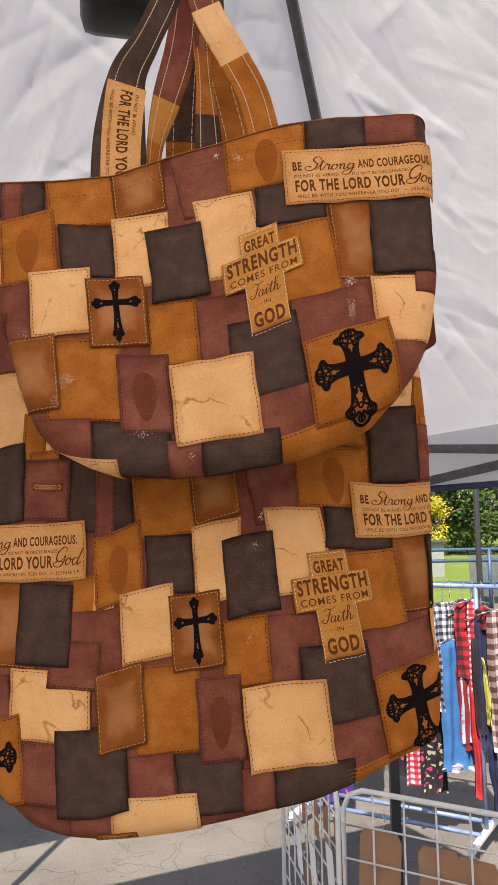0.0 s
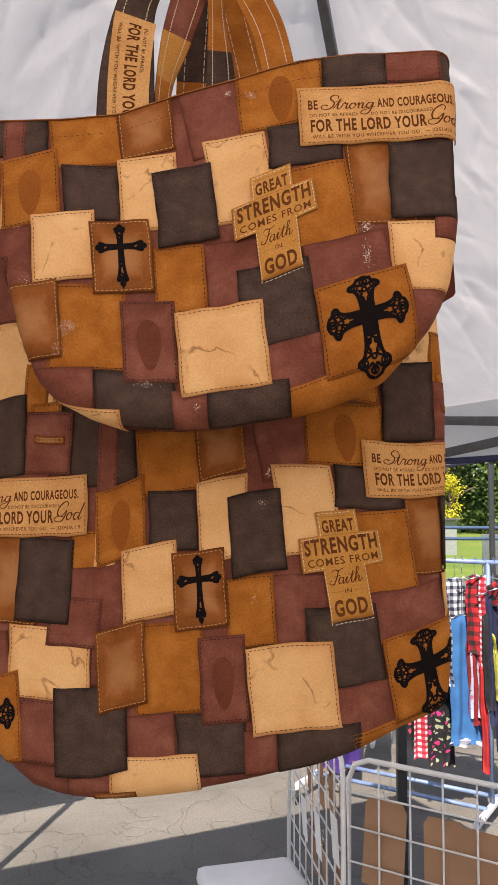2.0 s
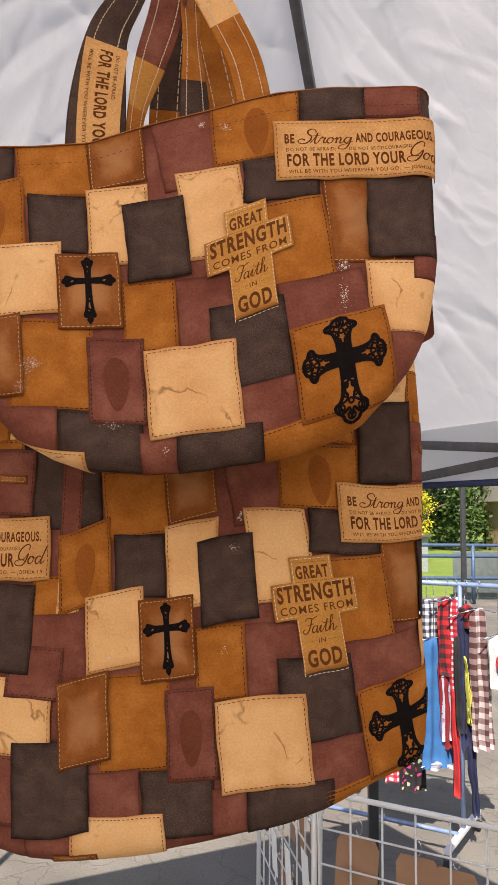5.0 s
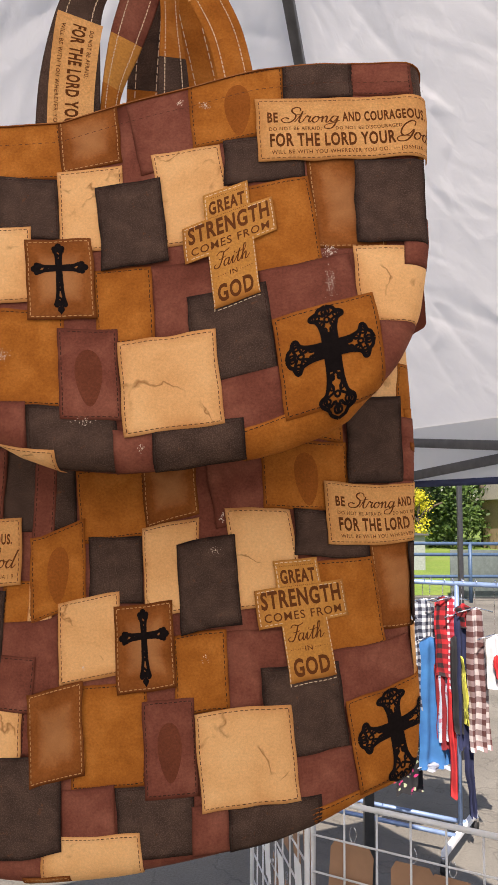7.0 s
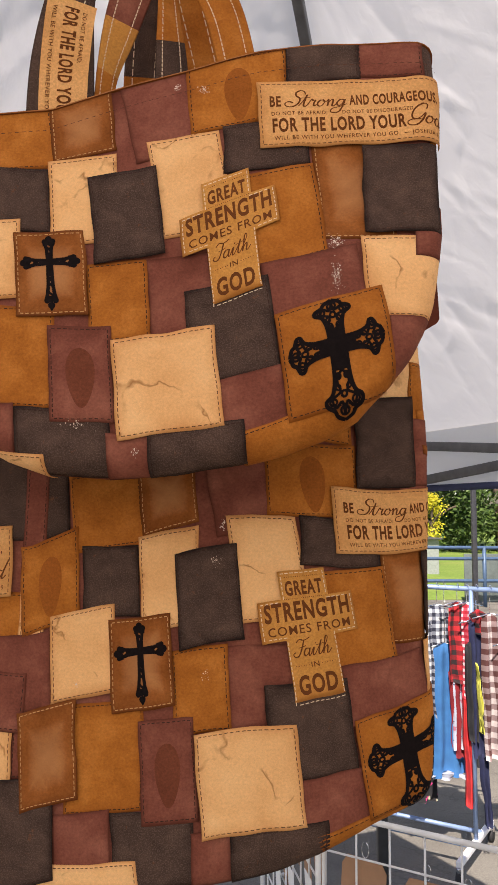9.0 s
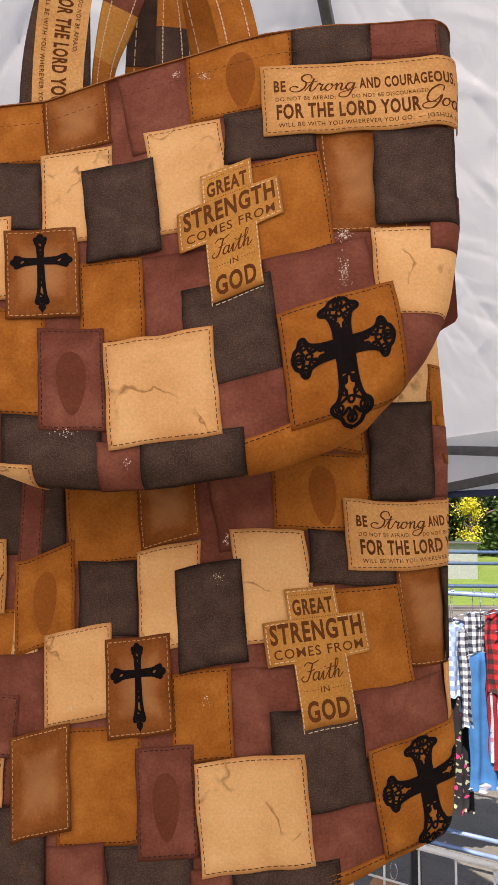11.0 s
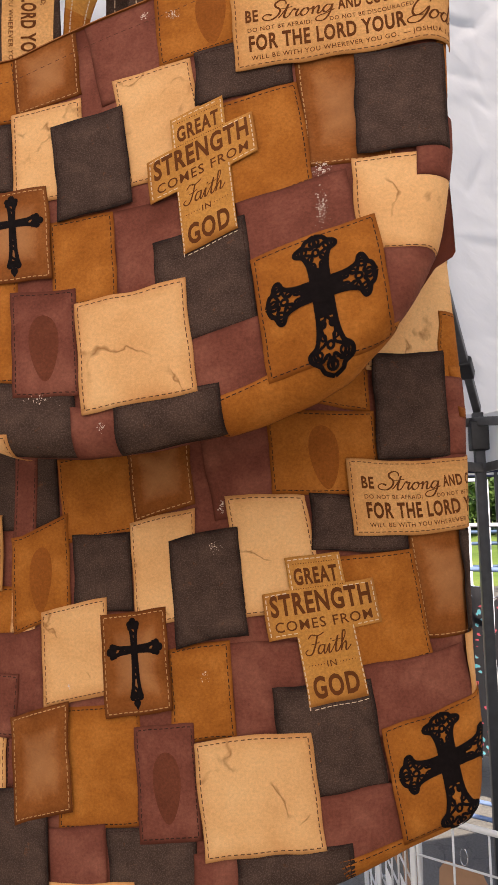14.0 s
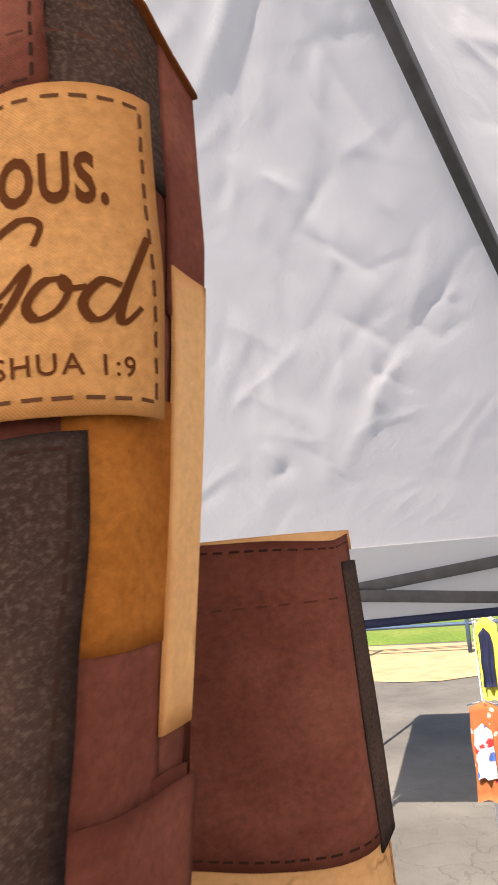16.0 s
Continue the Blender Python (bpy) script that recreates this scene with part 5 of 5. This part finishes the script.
def hanging(name, label, category, c, d, w_top, w_bot, z_top, z_bot, key, folds=3, depth=0.035, skew=0.0, group="clothes on the rack", shoulder=0.0, extras=()):
    """A hanging garment: a closed folded shell between z_top and z_bot, centred at c, spread along d."""
    g = thing(name, label, category, (c[0], c[1], z_bot), group)
    d = Vector((d[0], d[1], 0)).normalized()
    out = Vector((d.y, -d.x, 0))
    if out.y > 0:
        out = -out

    def shell(wt, wb, zt, zb, key, nm, o=0.0, shift=0.0, parent=g):
        bm = bmesh.new()
        lay = bm.loops.layers.uv.new("UVMap")
        nu, nv = 14, 12
        seed = random.random() * 40
        front, back, uvs = [], [], {}
        for j in range(nv + 1):
            s = j / nv
            rf, rb = [], []
            for i in range(nu + 1):
                t = i / nu - 0.5
                w = wt + (wb - wt) * s
                z = zt + (zb - zt) * s - shoulder * abs(t) * 2 * (1 - s) ** 3
                z += 0.05 * (wb + 0.1) * noise.noise((t * 3, seed, 1)) * s
                fold = depth * (0.35 + 0.65 * s) * (0.6 * math.sin(folds * math.pi * 2 * t + seed + 2 * s) + 0.5 * noise.noise((t * 4 + seed, s * 2, 3)))
                x = Vector((c[0], c[1], z)) + d * (t * w + shift + skew * s + 0.01 * noise.noise((seed, s * 4, t)))
                edge = max(0.0, 1 - (2 * t) ** 6)
                a, b = x + out * (o + fold + 0.012 * edge), x + out * (o + fold - 0.012 * edge)
                rf.append(bm.verts.new(a))
                rb.append(bm.verts.new(b))
                uvs[rf[-1]] = uvs[rb[-1]] = (t * w + seed, z)
            front.append(rf)
            back.append(rb)
        for j in range(nv):
            for i in range(nu):
                bm.faces.new((front[j][i], front[j + 1][i], front[j + 1][i + 1], front[j][i + 1]))
                bm.faces.new((back[j][i], back[j][i + 1], back[j + 1][i + 1], back[j + 1][i]))
        for j in (0, nv):
            for i in range(nu):
                bm.faces.new((front[j][i], front[j][i + 1], back[j][i + 1], back[j][i]))
        for f in bm.faces:
            for lp in f.loops:
                lp[lay].uv = uvs[lp.vert]
        return part(nm, bm, GARMENT[key], parent)

    shell(w_top, w_bot, z_top, z_bot, key, "body")
    for nm, key2, wt, wb, zt, zb, shift, o in extras:
        shell(wt, wb, zt, zb, key2, nm, o, shift)
    return g


def hanger(g, c, d, z, bar):
    d = Vector((d[0], d[1], 0)).normalized()
    bm = bmesh.new()
    cc = Vector((c[0], c[1], z))
    pipe(bm, smooth_line([tuple(cc + Vector((0, 0, 0))), tuple(cc + Vector((0, 0, 0.03))), (c[0], c[1], bar + 0.002), tuple(Vector((c[0], c[1], bar + 0.026)) + Vector((d.y, -d.x, 0)) * 0.012), tuple(Vector((c[0], c[1], bar + 0.010)) + Vector((d.y, -d.x, 0)) * 0.026)], 4), 0.0022, 6)
    hk = part("hanger_hook", bm, CHROME, g, "bright wire hanger hook")
    bm = bmesh.new()
    tube(bm, cc - d * 0.10 - Vector((0, 0, 0.025)), cc, 0.004)
    tube(bm, cc + d * 0.10 - Vector((0, 0, 0.025)), cc, 0.004)
    part("hanger_arm", bm, CHROME, hk)


def rack(name, label, a, b, bar, foot, material, wheels=True):
    r = thing(name, label, "clothes rack", (a.x, a.y, GROUND))
    d = (b - a).normalized()
    out = Vector((d.y, -d.x, 0))
    up = lambda p, z: Vector((p.x, p.y, z))
    bm = bmesh.new()
    tube(bm, up(a - d * 0.2, bar), up(b + d * 0.22, bar), 0.013, 12)
    part("rail", bm, material, r, "pale blue steel rail")
    for p in (a, b):
        bm = bmesh.new()
        tube(bm, up(p, GROUND + 0.10), up(p, bar), 0.012, 12)
        part("upright", bm, material, r)
        bm = bmesh.new()
        beam(bm, up(p - out * foot, GROUND + 0.10), up(p + out * foot, GROUND + 0.10), 0.028, 0.028)
        ft = part("foot", bm, WHITE_PAINT, r)
        if wheels:
            for s in (-1, 1):
                c = up(p + out * foot * s * 0.97, GROUND + 0.034)
                bm = bmesh.new()
                tube(bm, c - d * 0.012, c + d * 0.012, 0.034, 18)
                part("caster_wheel", bm, RUBBER, ft, "black caster wheel")
                bm = bmesh.new()
                box(bm, c + Vector((0, 0, 0.035)), (0.03, 0.03, 0.03), None, 0.004)
                part("caster_fork", bm, CHROME, ft)
    for o in (-0.10, 0.10):
        bm = bmesh.new()
        tube(bm, up(a + out * o, GROUND + 0.115), up(b + out * o, GROUND + 0.115), 0.012, 10)
        part("base_tube", bm, material, r)
    return r


def blue_rack():
    a, b = Vector((0.67, 4.58, 0)), Vector((1.49, 4.0, 0))
    d = (b - a).normalized()
    n = Vector((d.y, -d.x, 0))
    rack("clothes_rack", "pale blue steel clothes rack on casters in the sun", a, b, 1.27, 0.31, BLUE_STEEL)
    face = (1, 0.12)
    on = lambda s: a + d * s
    items = (
        ("printed_tote", "navy cotton bag printed with pale rows, on dark straps", "bag", 0.70, 0.26, 0.30, 1.14, 0.66, "navy_print", (("strap", "navy", 0.03, 0.03, 1.45, 1.12, -0.11, -0.02), ("strap", "navy", 0.03, 0.03, 1.40, 1.12, -0.05, -0.03), ("side_panel", "blue_stripe", 0.11, 0.16, 1.13, 0.74, 0.02, 0.04))),
        ("gingham_scarf", "red and white gingham cloth strip", "scarf", 0.62, 0.09, 0.13, 1.10, 0.18, "gingham", ()),
        ("floral_dress", "black cotton dress with pink flowers", "dress", 0.71, 0.12, 0.15, 1.12, 0.14, "floral", ()),
        ("blue_apron", "bright blue apron with a pale printed trim", "apron", 0.86, 0.13, 0.19, 0.98, 0.30, "blue", (("trim", "pale_print", 0.05, 0.09, 1.00, 0.44, 0.05, 0.02), ("hem_band", "pale", 0.18, 0.19, 0.33, 0.29, 0.0, 0.012))),
        ("check_shirt", "navy and white checked shirt on a hanger", "shirt", 0.82, 0.12, 0.16, 1.18, 0.72, "dark_check", (("sleeve", "dark_check", 0.05, 0.05, 1.10, 0.60, -0.07, 0.02),)),
        ("red_plaid_shirt", "red and black plaid shirt on a hanger", "shirt", 0.93, 0.11, 0.15, 1.20, 0.78, "red_plaid", (("ribbon", "red", 0.030, 0.025, 0.80, 0.16, 0.02, 0.02), ("sleeve", "red_plaid", 0.05, 0.06, 1.15, 0.55, 0.06, 0.03), ("lining", "dark_red", 0.10, 0.08, 0.86, 0.40, 0.0, -0.02))),
        ("red_scarf", "red checked scarf over a hanger", "scarf", 0.98, 0.06, 0.09, 1.20, 0.70, "gingham", ()),
        ("navy_trousers", "navy trousers with a yellow stripe", "trousers", 1.03, 0.08, 0.11, 1.12, 0.42, "navy", (("leg", "navy", 0.05, 0.035, 0.45, 0.08, 0.02, 0.01), ("stripe", "yellow", 0.006, 0.007, 0.90, 0.55, -0.02, 0.035), ("collar", "red_plaid", 0.10, 0.07, 1.17, 1.04, 0.0, 0.02), ("panel", "black_cotton", 0.05, 0.05, 1.0, 0.5, -0.045, 0.0))),
        ("brown_plaid_shirt", "brown and white plaid shirt on a hanger", "shirt", 1.10, 0.09, 0.13, 1.15, 0.42, "brown_plaid", ()),
        ("flag_cloth", "white cloth with red corner pieces", "cloth", 1.20, 0.10, 0.13, 1.02, 0.74, "white", (("corner", "red", 0.05, 0.06, 0.92, 0.80, -0.01, 0.03),)),
        ("dark_dress", "black jersey dress with a small print", "dress", 0.54, 0.12, 0.14, 1.14, 0.22, "black_print", ()),
    )
    for nm, label, cat, s, wt, wb, zt, zb, key, extras in items:
        p = on(s)
        g = hanging(nm, label, cat, p, face, wt, wb, zt, zb, key, 2, 0.03, 0.02, "clothes on the blue rack", 0.03, extras)
        hanger(g, p, face, zt, 1.27)


def white_rack():
    a, b = Vector((-0.35, 5.75, 0)), Vector((1.15, 5.30, 0))
    d = (b - a).normalized()
    rack("clothes_rack", "white tube clothes rack crowded with shirts", a + d * 0.78, b, 1.48, 0.30, WHITE_PAINT, False)
    face = (1, -0.25)
    items = (
        ("yellow_shirt", "lime yellow shirt with a navy print", "shirt", 0.36, 5.42, 0.13, 0.13, 1.46, 0.98, "yellow", (("print_panel", "navy", 0.075, 0.075, 1.40, 1.06, 0.0, 0.03),)),
        ("apron", "orange printed apron with a white pocket", "apron", 0.30, 5.30, 0.18, 0.20, 1.00, 0.45, "orange", (("pocket", "white_print", 0.10, 0.11, 0.88, 0.58, -0.02, 0.03),)),
        ("teal_trousers", "plain teal cotton trousers on a hanger", "trousers", 0.43, 5.46, 0.06, 0.05, 1.02, 0.30, "teal", ()),
        ("red_scarf", "dark red scarf hung among shirts", "scarf", 0.49, 5.40, 0.06, 0.05, 0.98, 0.62, "dark_red", ()),
        ("white_shirt", "white shirt with an orange print", "shirt", 0.57, 5.42, 0.18, 0.19, 1.36, 0.80, "cream_shirt", ()),
        ("pale_shirt", "pale blue-white cotton shirt on a hanger", "shirt", 0.70, 5.44, 0.06, 0.07, 1.38, 0.80, "pale", ()),
        ("print_shirt", "white shirt with a small print", "shirt", 0.80, 5.40, 0.17, 0.18, 1.38, 0.85, "white_print", ()),
        ("dotted_trousers", "white trousers with red dots", "trousers", 0.53, 5.33, 0.11, 0.10, 0.80, 0.12, "white_dots", ()),
        ("dotted_trousers", "white trousers with red dots", "trousers", 0.66, 5.35, 0.12, 0.09, 0.95, 0.18, "white_dots", ()),
        ("blue_print_shirt", "white shirt with a blue and red print", "shirt", 0.76, 5.33, 0.14, 0.14, 0.98, 0.62, "white_print", ()),
        ("white_shirt", "plain white shirt on a hanger", "shirt", 0.95, 5.38, 0.14, 0.15, 1.40, 0.8, "white", ()),
    )
    for nm, label, cat, x, y, wt, wb, zt, zb, key, extras in items:
        g = hanging(nm, label, cat, (x, y), face, wt, wb, zt, zb, key, 2, 0.02, 0.0, "clothes on the white rack", 0.04, extras)
        hanger(g, (x, y), face, zt, max(1.48, zt + 0.03))
    for x, z in ((0.50, 1.72), (0.62, 1.72), (0.76, 1.74), (0.90, 1.73), (1.02, 1.72)):
        key = random.choice(["white", "cream_shirt", "white_print", "pale"])
        g = hanging("folded_cloth", "pale printed cloth hung along the upper rail", "cloth", (x, 5.72 - 0.25 * x), face, 0.11, 0.12, z, 1.50, key, 1, 0.012, 0.0, "cloths on the upper rail", 0.0)
        hanger(g, (x, 5.72 - 0.25 * x), face, z, 1.78)
    bm = bmesh.new()
    tube(bm, (0.3, 5.645, 1.78), (1.3, 5.395, 1.78), 0.012)
    top = thing("upper_rail", "white tube rail above the shirts", "rail", (0.3, 5.645, GROUND))
    part("tube", bm, WHITE_PAINT, top)
    for x, y in ((0.3, 5.645), (1.3, 5.395)):
        bm = bmesh.new()
        tube(bm, (x, y, GROUND), (x, y, 1.78), 0.012)
        part("upright", bm, WHITE_PAINT, top)


def purple_leggings():
    face = (1, 0.1)
    g = hanging("leggings", "purple printed leggings hanging from the rack end", "leggings", (0.79, 4.60), face, 0.20, 0.24, 1.09, -0.02, "purple", 2, 0.05, 0.0, "clothes on the blue rack", 0.02,
                (("waistband", "purple", 0.09, 0.13, 1.50, 1.06, 0.10, 0.02), ("fold", "black_print", 0.10, 0.08, 1.05, 0.35, 0.17, 0.0)))
    hanger(g, (0.79, 4.60), face, 1.09, 1.27)
    g = hanging("printed_dress", "black printed jersey dress", "dress", (1.0, 4.62), face, 0.16, 0.20, 1.16, 0.22, "black_print", 2, 0.04, 0.0, "clothes on the blue rack", 0.02)
    hanger(g, (1.0, 4.62), face, 1.16, 1.27)


# ---- fence, trees, distance ----


def fence():
    f = thing("railing", "blue steel pipe railing along the car park", "railing", (4.0, 15.3, GROUND))
    for z in (1.08, 0.86, 0.42):
        bm = bmesh.new()
        tube(bm, (-8, 15.3, z), (16, 15.3, z), 0.035)
        part("rail", bm, RAIL_BLUE, f)
    for i in range(13):
        bm = bmesh.new()
        tube(bm, (-7.4 + i * 1.9, 15.3, GROUND), (-7.4 + i * 1.9, 15.3, 1.10), 0.04)
        part("post", bm, RAIL_BLUE, f)
    m = plain("galvanised_mesh", (0.12, 0.15, 0.14), 0.6, 0.3)
    g = thing("mesh_gate", "grey mesh gate panel behind the railing", "gate", (6.3, 16.2, GROUND))
    bm = bmesh.new()
    box(bm, (6.35, 16.2, 0.42), (1.1, 0.03, 1.0), None, 0.01)
    part("panel", bm, m, g)


def leaf_mat(name, lo, mid, hi):
    m, n, l, b = mat(name, 0.6)
    geo = n.new("ShaderNodeNewGeometry")
    r = ramp(n, [(0.0, lo), (0.5, mid), (1.0, hi)])
    l.new(geo.outputs["Random Per Island"], r.inputs[0])
    l.new(r.outputs[0], b.inputs["Base Color"])
    tr = n.new("ShaderNodeBsdfTranslucent")
    l.new(r.outputs[0], tr.inputs["Color"])
    mx = n.new("ShaderNodeMixShader")
    mx.inputs[0].default_value = 0.3
    l.new(b.outputs[0], mx.inputs[1])
    l.new(tr.outputs[0], mx.inputs[2])
    l.new(mx.outputs[0], n["Material Output"].inputs[0])
    return m


LEAVES = leaf_mat("green_leaves", (0.02, 0.055, 0.008), (0.05, 0.10, 0.015), (0.10, 0.17, 0.03))
LIME = leaf_mat("yellow_leaves", (0.35, 0.33, 0.01), (0.55, 0.50, 0.02), (0.70, 0.62, 0.05))
BARK = plain("bark", (0.10, 0.075, 0.055), 0.9, 0, 0.3, 8, 0.6)


def tree(x, y, h, spread, material, label, clumps=26, leaves=130, low=0.2):
    t = thing("tree", label, "tree", (x, y, GROUND), "trees beyond the lawn")
    rnd = random.Random(int(x * 100 + y))
    bm = bmesh.new()
    pipe(bm, smooth_line([(x, y, GROUND), (x + 0.02 * h, y, h * 0.3), (x - 0.02 * h, y, h * 0.6), (x, y, h * 0.85)], 3), 0.022 * h, 8)
    ends = []
    for i in range(7):
        a, z0 = i * 2.4, h * (0.22 + 0.07 * i)
        e = (x + spread * 0.6 * math.cos(a), y + spread * 0.6 * math.sin(a), z0 + h * 0.18)
        pipe(bm, [(x, y, z0), tuple((Vector((x, y, z0)) + Vector(e)) / 2 + Vector((0, 0, 0.03 * h))), e], 0.008 * h, 6)
    part("trunk", bm, BARK, t)
    verts, faces = [], []
    for _ in range(clumps):
        a, rr = rnd.uniform(0, 6.3), spread * math.sqrt(rnd.random())
        cz = h * rnd.uniform(low, 0.97)
        rr *= math.sqrt(max(0.08, 1 - ((cz / h - 0.5) / 0.55) ** 2))
        c = Vector((x + rr * math.cos(a), y + rr * math.sin(a), cz))
        cr = h * rnd.uniform(0.07, 0.15)
        for _ in range(leaves):
            p = c + Vector((rnd.gauss(0, 1), rnd.gauss(0, 1), rnd.gauss(0, 0.8))) * cr * 0.6
            u = Vector((rnd.gauss(0, 1), rnd.gauss(0, 1), rnd.gauss(0, 1))).normalized()
            v = u.orthogonal().normalized()
            s = h * rnd.uniform(0.012, 0.026)
            k = len(verts)
            verts += [p + u * s, p + v * s * 0.6, p - u * s, p - v * s * 0.6]
            faces.append((k, k + 1, k + 2, k + 3))
    me = bpy.data.meshes.new("crown")
    me.from_pydata(verts, [], faces)
    me.materials.append(material)
    ob = new("crown", me)
    ob.parent = t
    ob.location = -t.location


def distance():
    for x, y, h, s in ((7.5, 41, 7, 3.6), (12.5, 40, 6.5, 3.4), (16.5, 41, 7, 3.5), (4, 46, 9, 4.5), (9.5, 43, 8, 4), (14, 47, 10, 5), (19.5, 44, 9, 4.5), (-2, 48, 10, 5), (-9, 46, 9, 5), (25, 48, 10, 5), (11.5, 52, 11, 5), (17, 53, 11, 5), (6.5, 53, 11, 5)):
        tree(x, y, h, s, LEAVES, "full green broadleaf tree beyond the lawn", 34, 150, low=0.05)
    tree(8.7, 27.5, 2.55, 0.5, LIME, "small lime-yellow tree at the lawn's edge", 10, 110, 0.4)
    b = thing("house", "low tan house with a pale roof among the trees", "house", (19, 38, GROUND))
    wall = plain("tan_siding", (0.42, 0.30, 0.20), 0.85)
    bm = bmesh.new()
    box(bm, (19.1, 38, 1.2), (6, 4, 2.6))
    part("wall", bm, wall, b, "", False)
    bm = bmesh.new()
    v = [bm.verts.new(p) for p in ((15.8, 35.7, 2.5), (22.4, 35.7, 2.5), (22.4, 40.3, 2.5), (15.8, 40.3, 2.5), (15.8, 38, 3.6), (22.4, 38, 3.6))]
    for f in ((0, 1, 5, 4), (2, 3, 4, 5), (0, 4, 3), (1, 2, 5), (0, 3, 2, 1)):
        bm.faces.new([v[i] for i in f])
    part("roof", bm, plain("pale_roofing", (0.5, 0.45, 0.4), 0.9), b, "", False)
    for x in (17.3, 20.1):
        bm = bmesh.new()
        box(bm, (x, 35.99, 1.4), (0.9, 0.04, 1.1), None, 0.02)
        part("window", bm, plain("window_glass", (0.06, 0.08, 0.1), 0.1), b)
    s = thing("shed", "pale corrugated shed by the lawn", "shed", (6.9, 24, GROUND))
    bm = bmesh.new()
    box(bm, (6.92, 24, 0.48), (1.36, 1.15, 1.12), None, 0.02)
    part("wall", bm, plain("pale_metal", (0.25, 0.28, 0.26), 0.6), s, "", False)
    bm = bmesh.new()
    box(bm, (6.92, 23.95, 1.06), (1.5, 1.35, 0.05), None, 0.01)
    part("roof", bm, STEEL, s, "", False)
    # dry verge beyond the asphalt on the far side
    bm = bmesh.new()
    rows = []
    for i in range(31):
        x = -14 + 17.2 * i / 30
        rows.append([bm.verts.new((x, y + 0.5 * noise.noise((x, y, 0)), GROUND + 0.006 * (y < 16.9) + 0.004)) for y in (12.6, 16.9)])
    for p, q in zip(rows, rows[1:]):
        bm.faces.new((p[0], q[0], q[1], p[1]))
    tagged(part("verge", bm, plain("dry_tan_gravel", (0.50, 0.36, 0.19), 0.95, 0, 0.2, 3, 0.4)), "dry tan gravel verge in the sun", "verge", kind="structure")


def key_fob():
    k = thing("key_fob", "brown cloth key fob with a silver ring and pale gold clasp", "key fob", (-0.24, 0.645, 1.73))
    c = Vector((-0.242, 0.640, 1.838))
    bm = bmesh.new()
    pipe(bm, [c + Vector((0.015 * math.cos(a), 0.003 * math.sin(a), 0.015 * math.sin(a))) for a in steps(0, 2 * math.pi * 23 / 24, 23)], 0.0014, 8, True)
    part("ring", bm, CHROME, k, "silver split ring")
    bm = bmesh.new()
    o = c + Vector((-0.006, 0, -0.032))
    pipe(bm, smooth_line([tuple(o + Vector(v)) for v in ((-0.018, 0, -0.018), (-0.018, 0, 0.012), (-0.014, 0, 0.016), (0.016, 0, 0.016), (0.020, 0, 0.012), (0.020, 0, -0.018))], 3), 0.0018, 8)
    part("bow", bm, CHROME, k)
    bm = bmesh.new()
    box(bm, o + Vector((0.001, -0.002, -0.017)), (0.046, 0.007, 0.016), None, 0.002)
    part("clasp", bm, BRASS, k, "pale gold clasp")
    bm = bmesh.new()
    box(bm, o + Vector((0.012, -0.006, -0.017)), (0.004, 0.001, 0.006))
    part("emblem", bm, BLACK_INK, k, "small black mark")
    bm = bmesh.new()
    lay = bm.loops.layers.uv.new("UVMap")
    box(bm, o + Vector((-0.004, 0.001, -0.085)), (0.032, 0.006, 0.125), pose(0, 0, 0, 0, 4, 0), 0.002)
    part("strap", bm, CLOTH["brown"], k)
    bm = bmesh.new()
    box(bm, (-0.268, 0.648, 1.885), (0.055, 0.0015, 0.075), pose(0, 0, 0, 0, 12, 0))
    part("card", bm, PAPER, k, "white card")
    bm = bmesh.new()
    pipe(bm, smooth_line([(-0.242, 0.640, 1.853), (-0.254, 0.662, 1.93), (-0.256, 0.684, 1.99), (-0.256, 0.70, 2.0)], 5), 0.0014, 6)
    part("cord", bm, THREAD_DARK, k, "thin dark cord")


ground()
canopy(K, CENTRE, EAVE, PEAK, VALANCE, "white pop-up canopy tent with a grey steel frame")
hub()
build_front_bag()
build_rear_bag()
key_fob()
wire_stand()
plastic_table()
blue_rack()
purple_leggings()
white_rack()
fence()
distance()
# unseen tent, added only to throw a shadow on the asphalt far left
c2 = Vector((-2.95, 3.35, 0))
canopy([c2 + Vector(v) for v in ((1.85, -0.45, 0), (0.15, 1.75, 0), (-1.8, 0.2, 0), (-0.3, -1.5, 0))], c2, 2.1, 3.3, 1.8, "unseen white canopy tent added to shade the ground", False)
# another added tent, kept out of view, to darken the asphalt behind the white rack
c3 = Vector((0.60, 6.95, 0))
canopy([c3 + Vector(v) for v in ((-1.5, -1.5, 0), (1.5, -1.5, 0), (1.5, 1.5, 0), (-1.5, 1.5, 0))], c3, 2.15, 3.3, 1.9, "unseen white canopy tent added behind the clothes stall for shade", False)
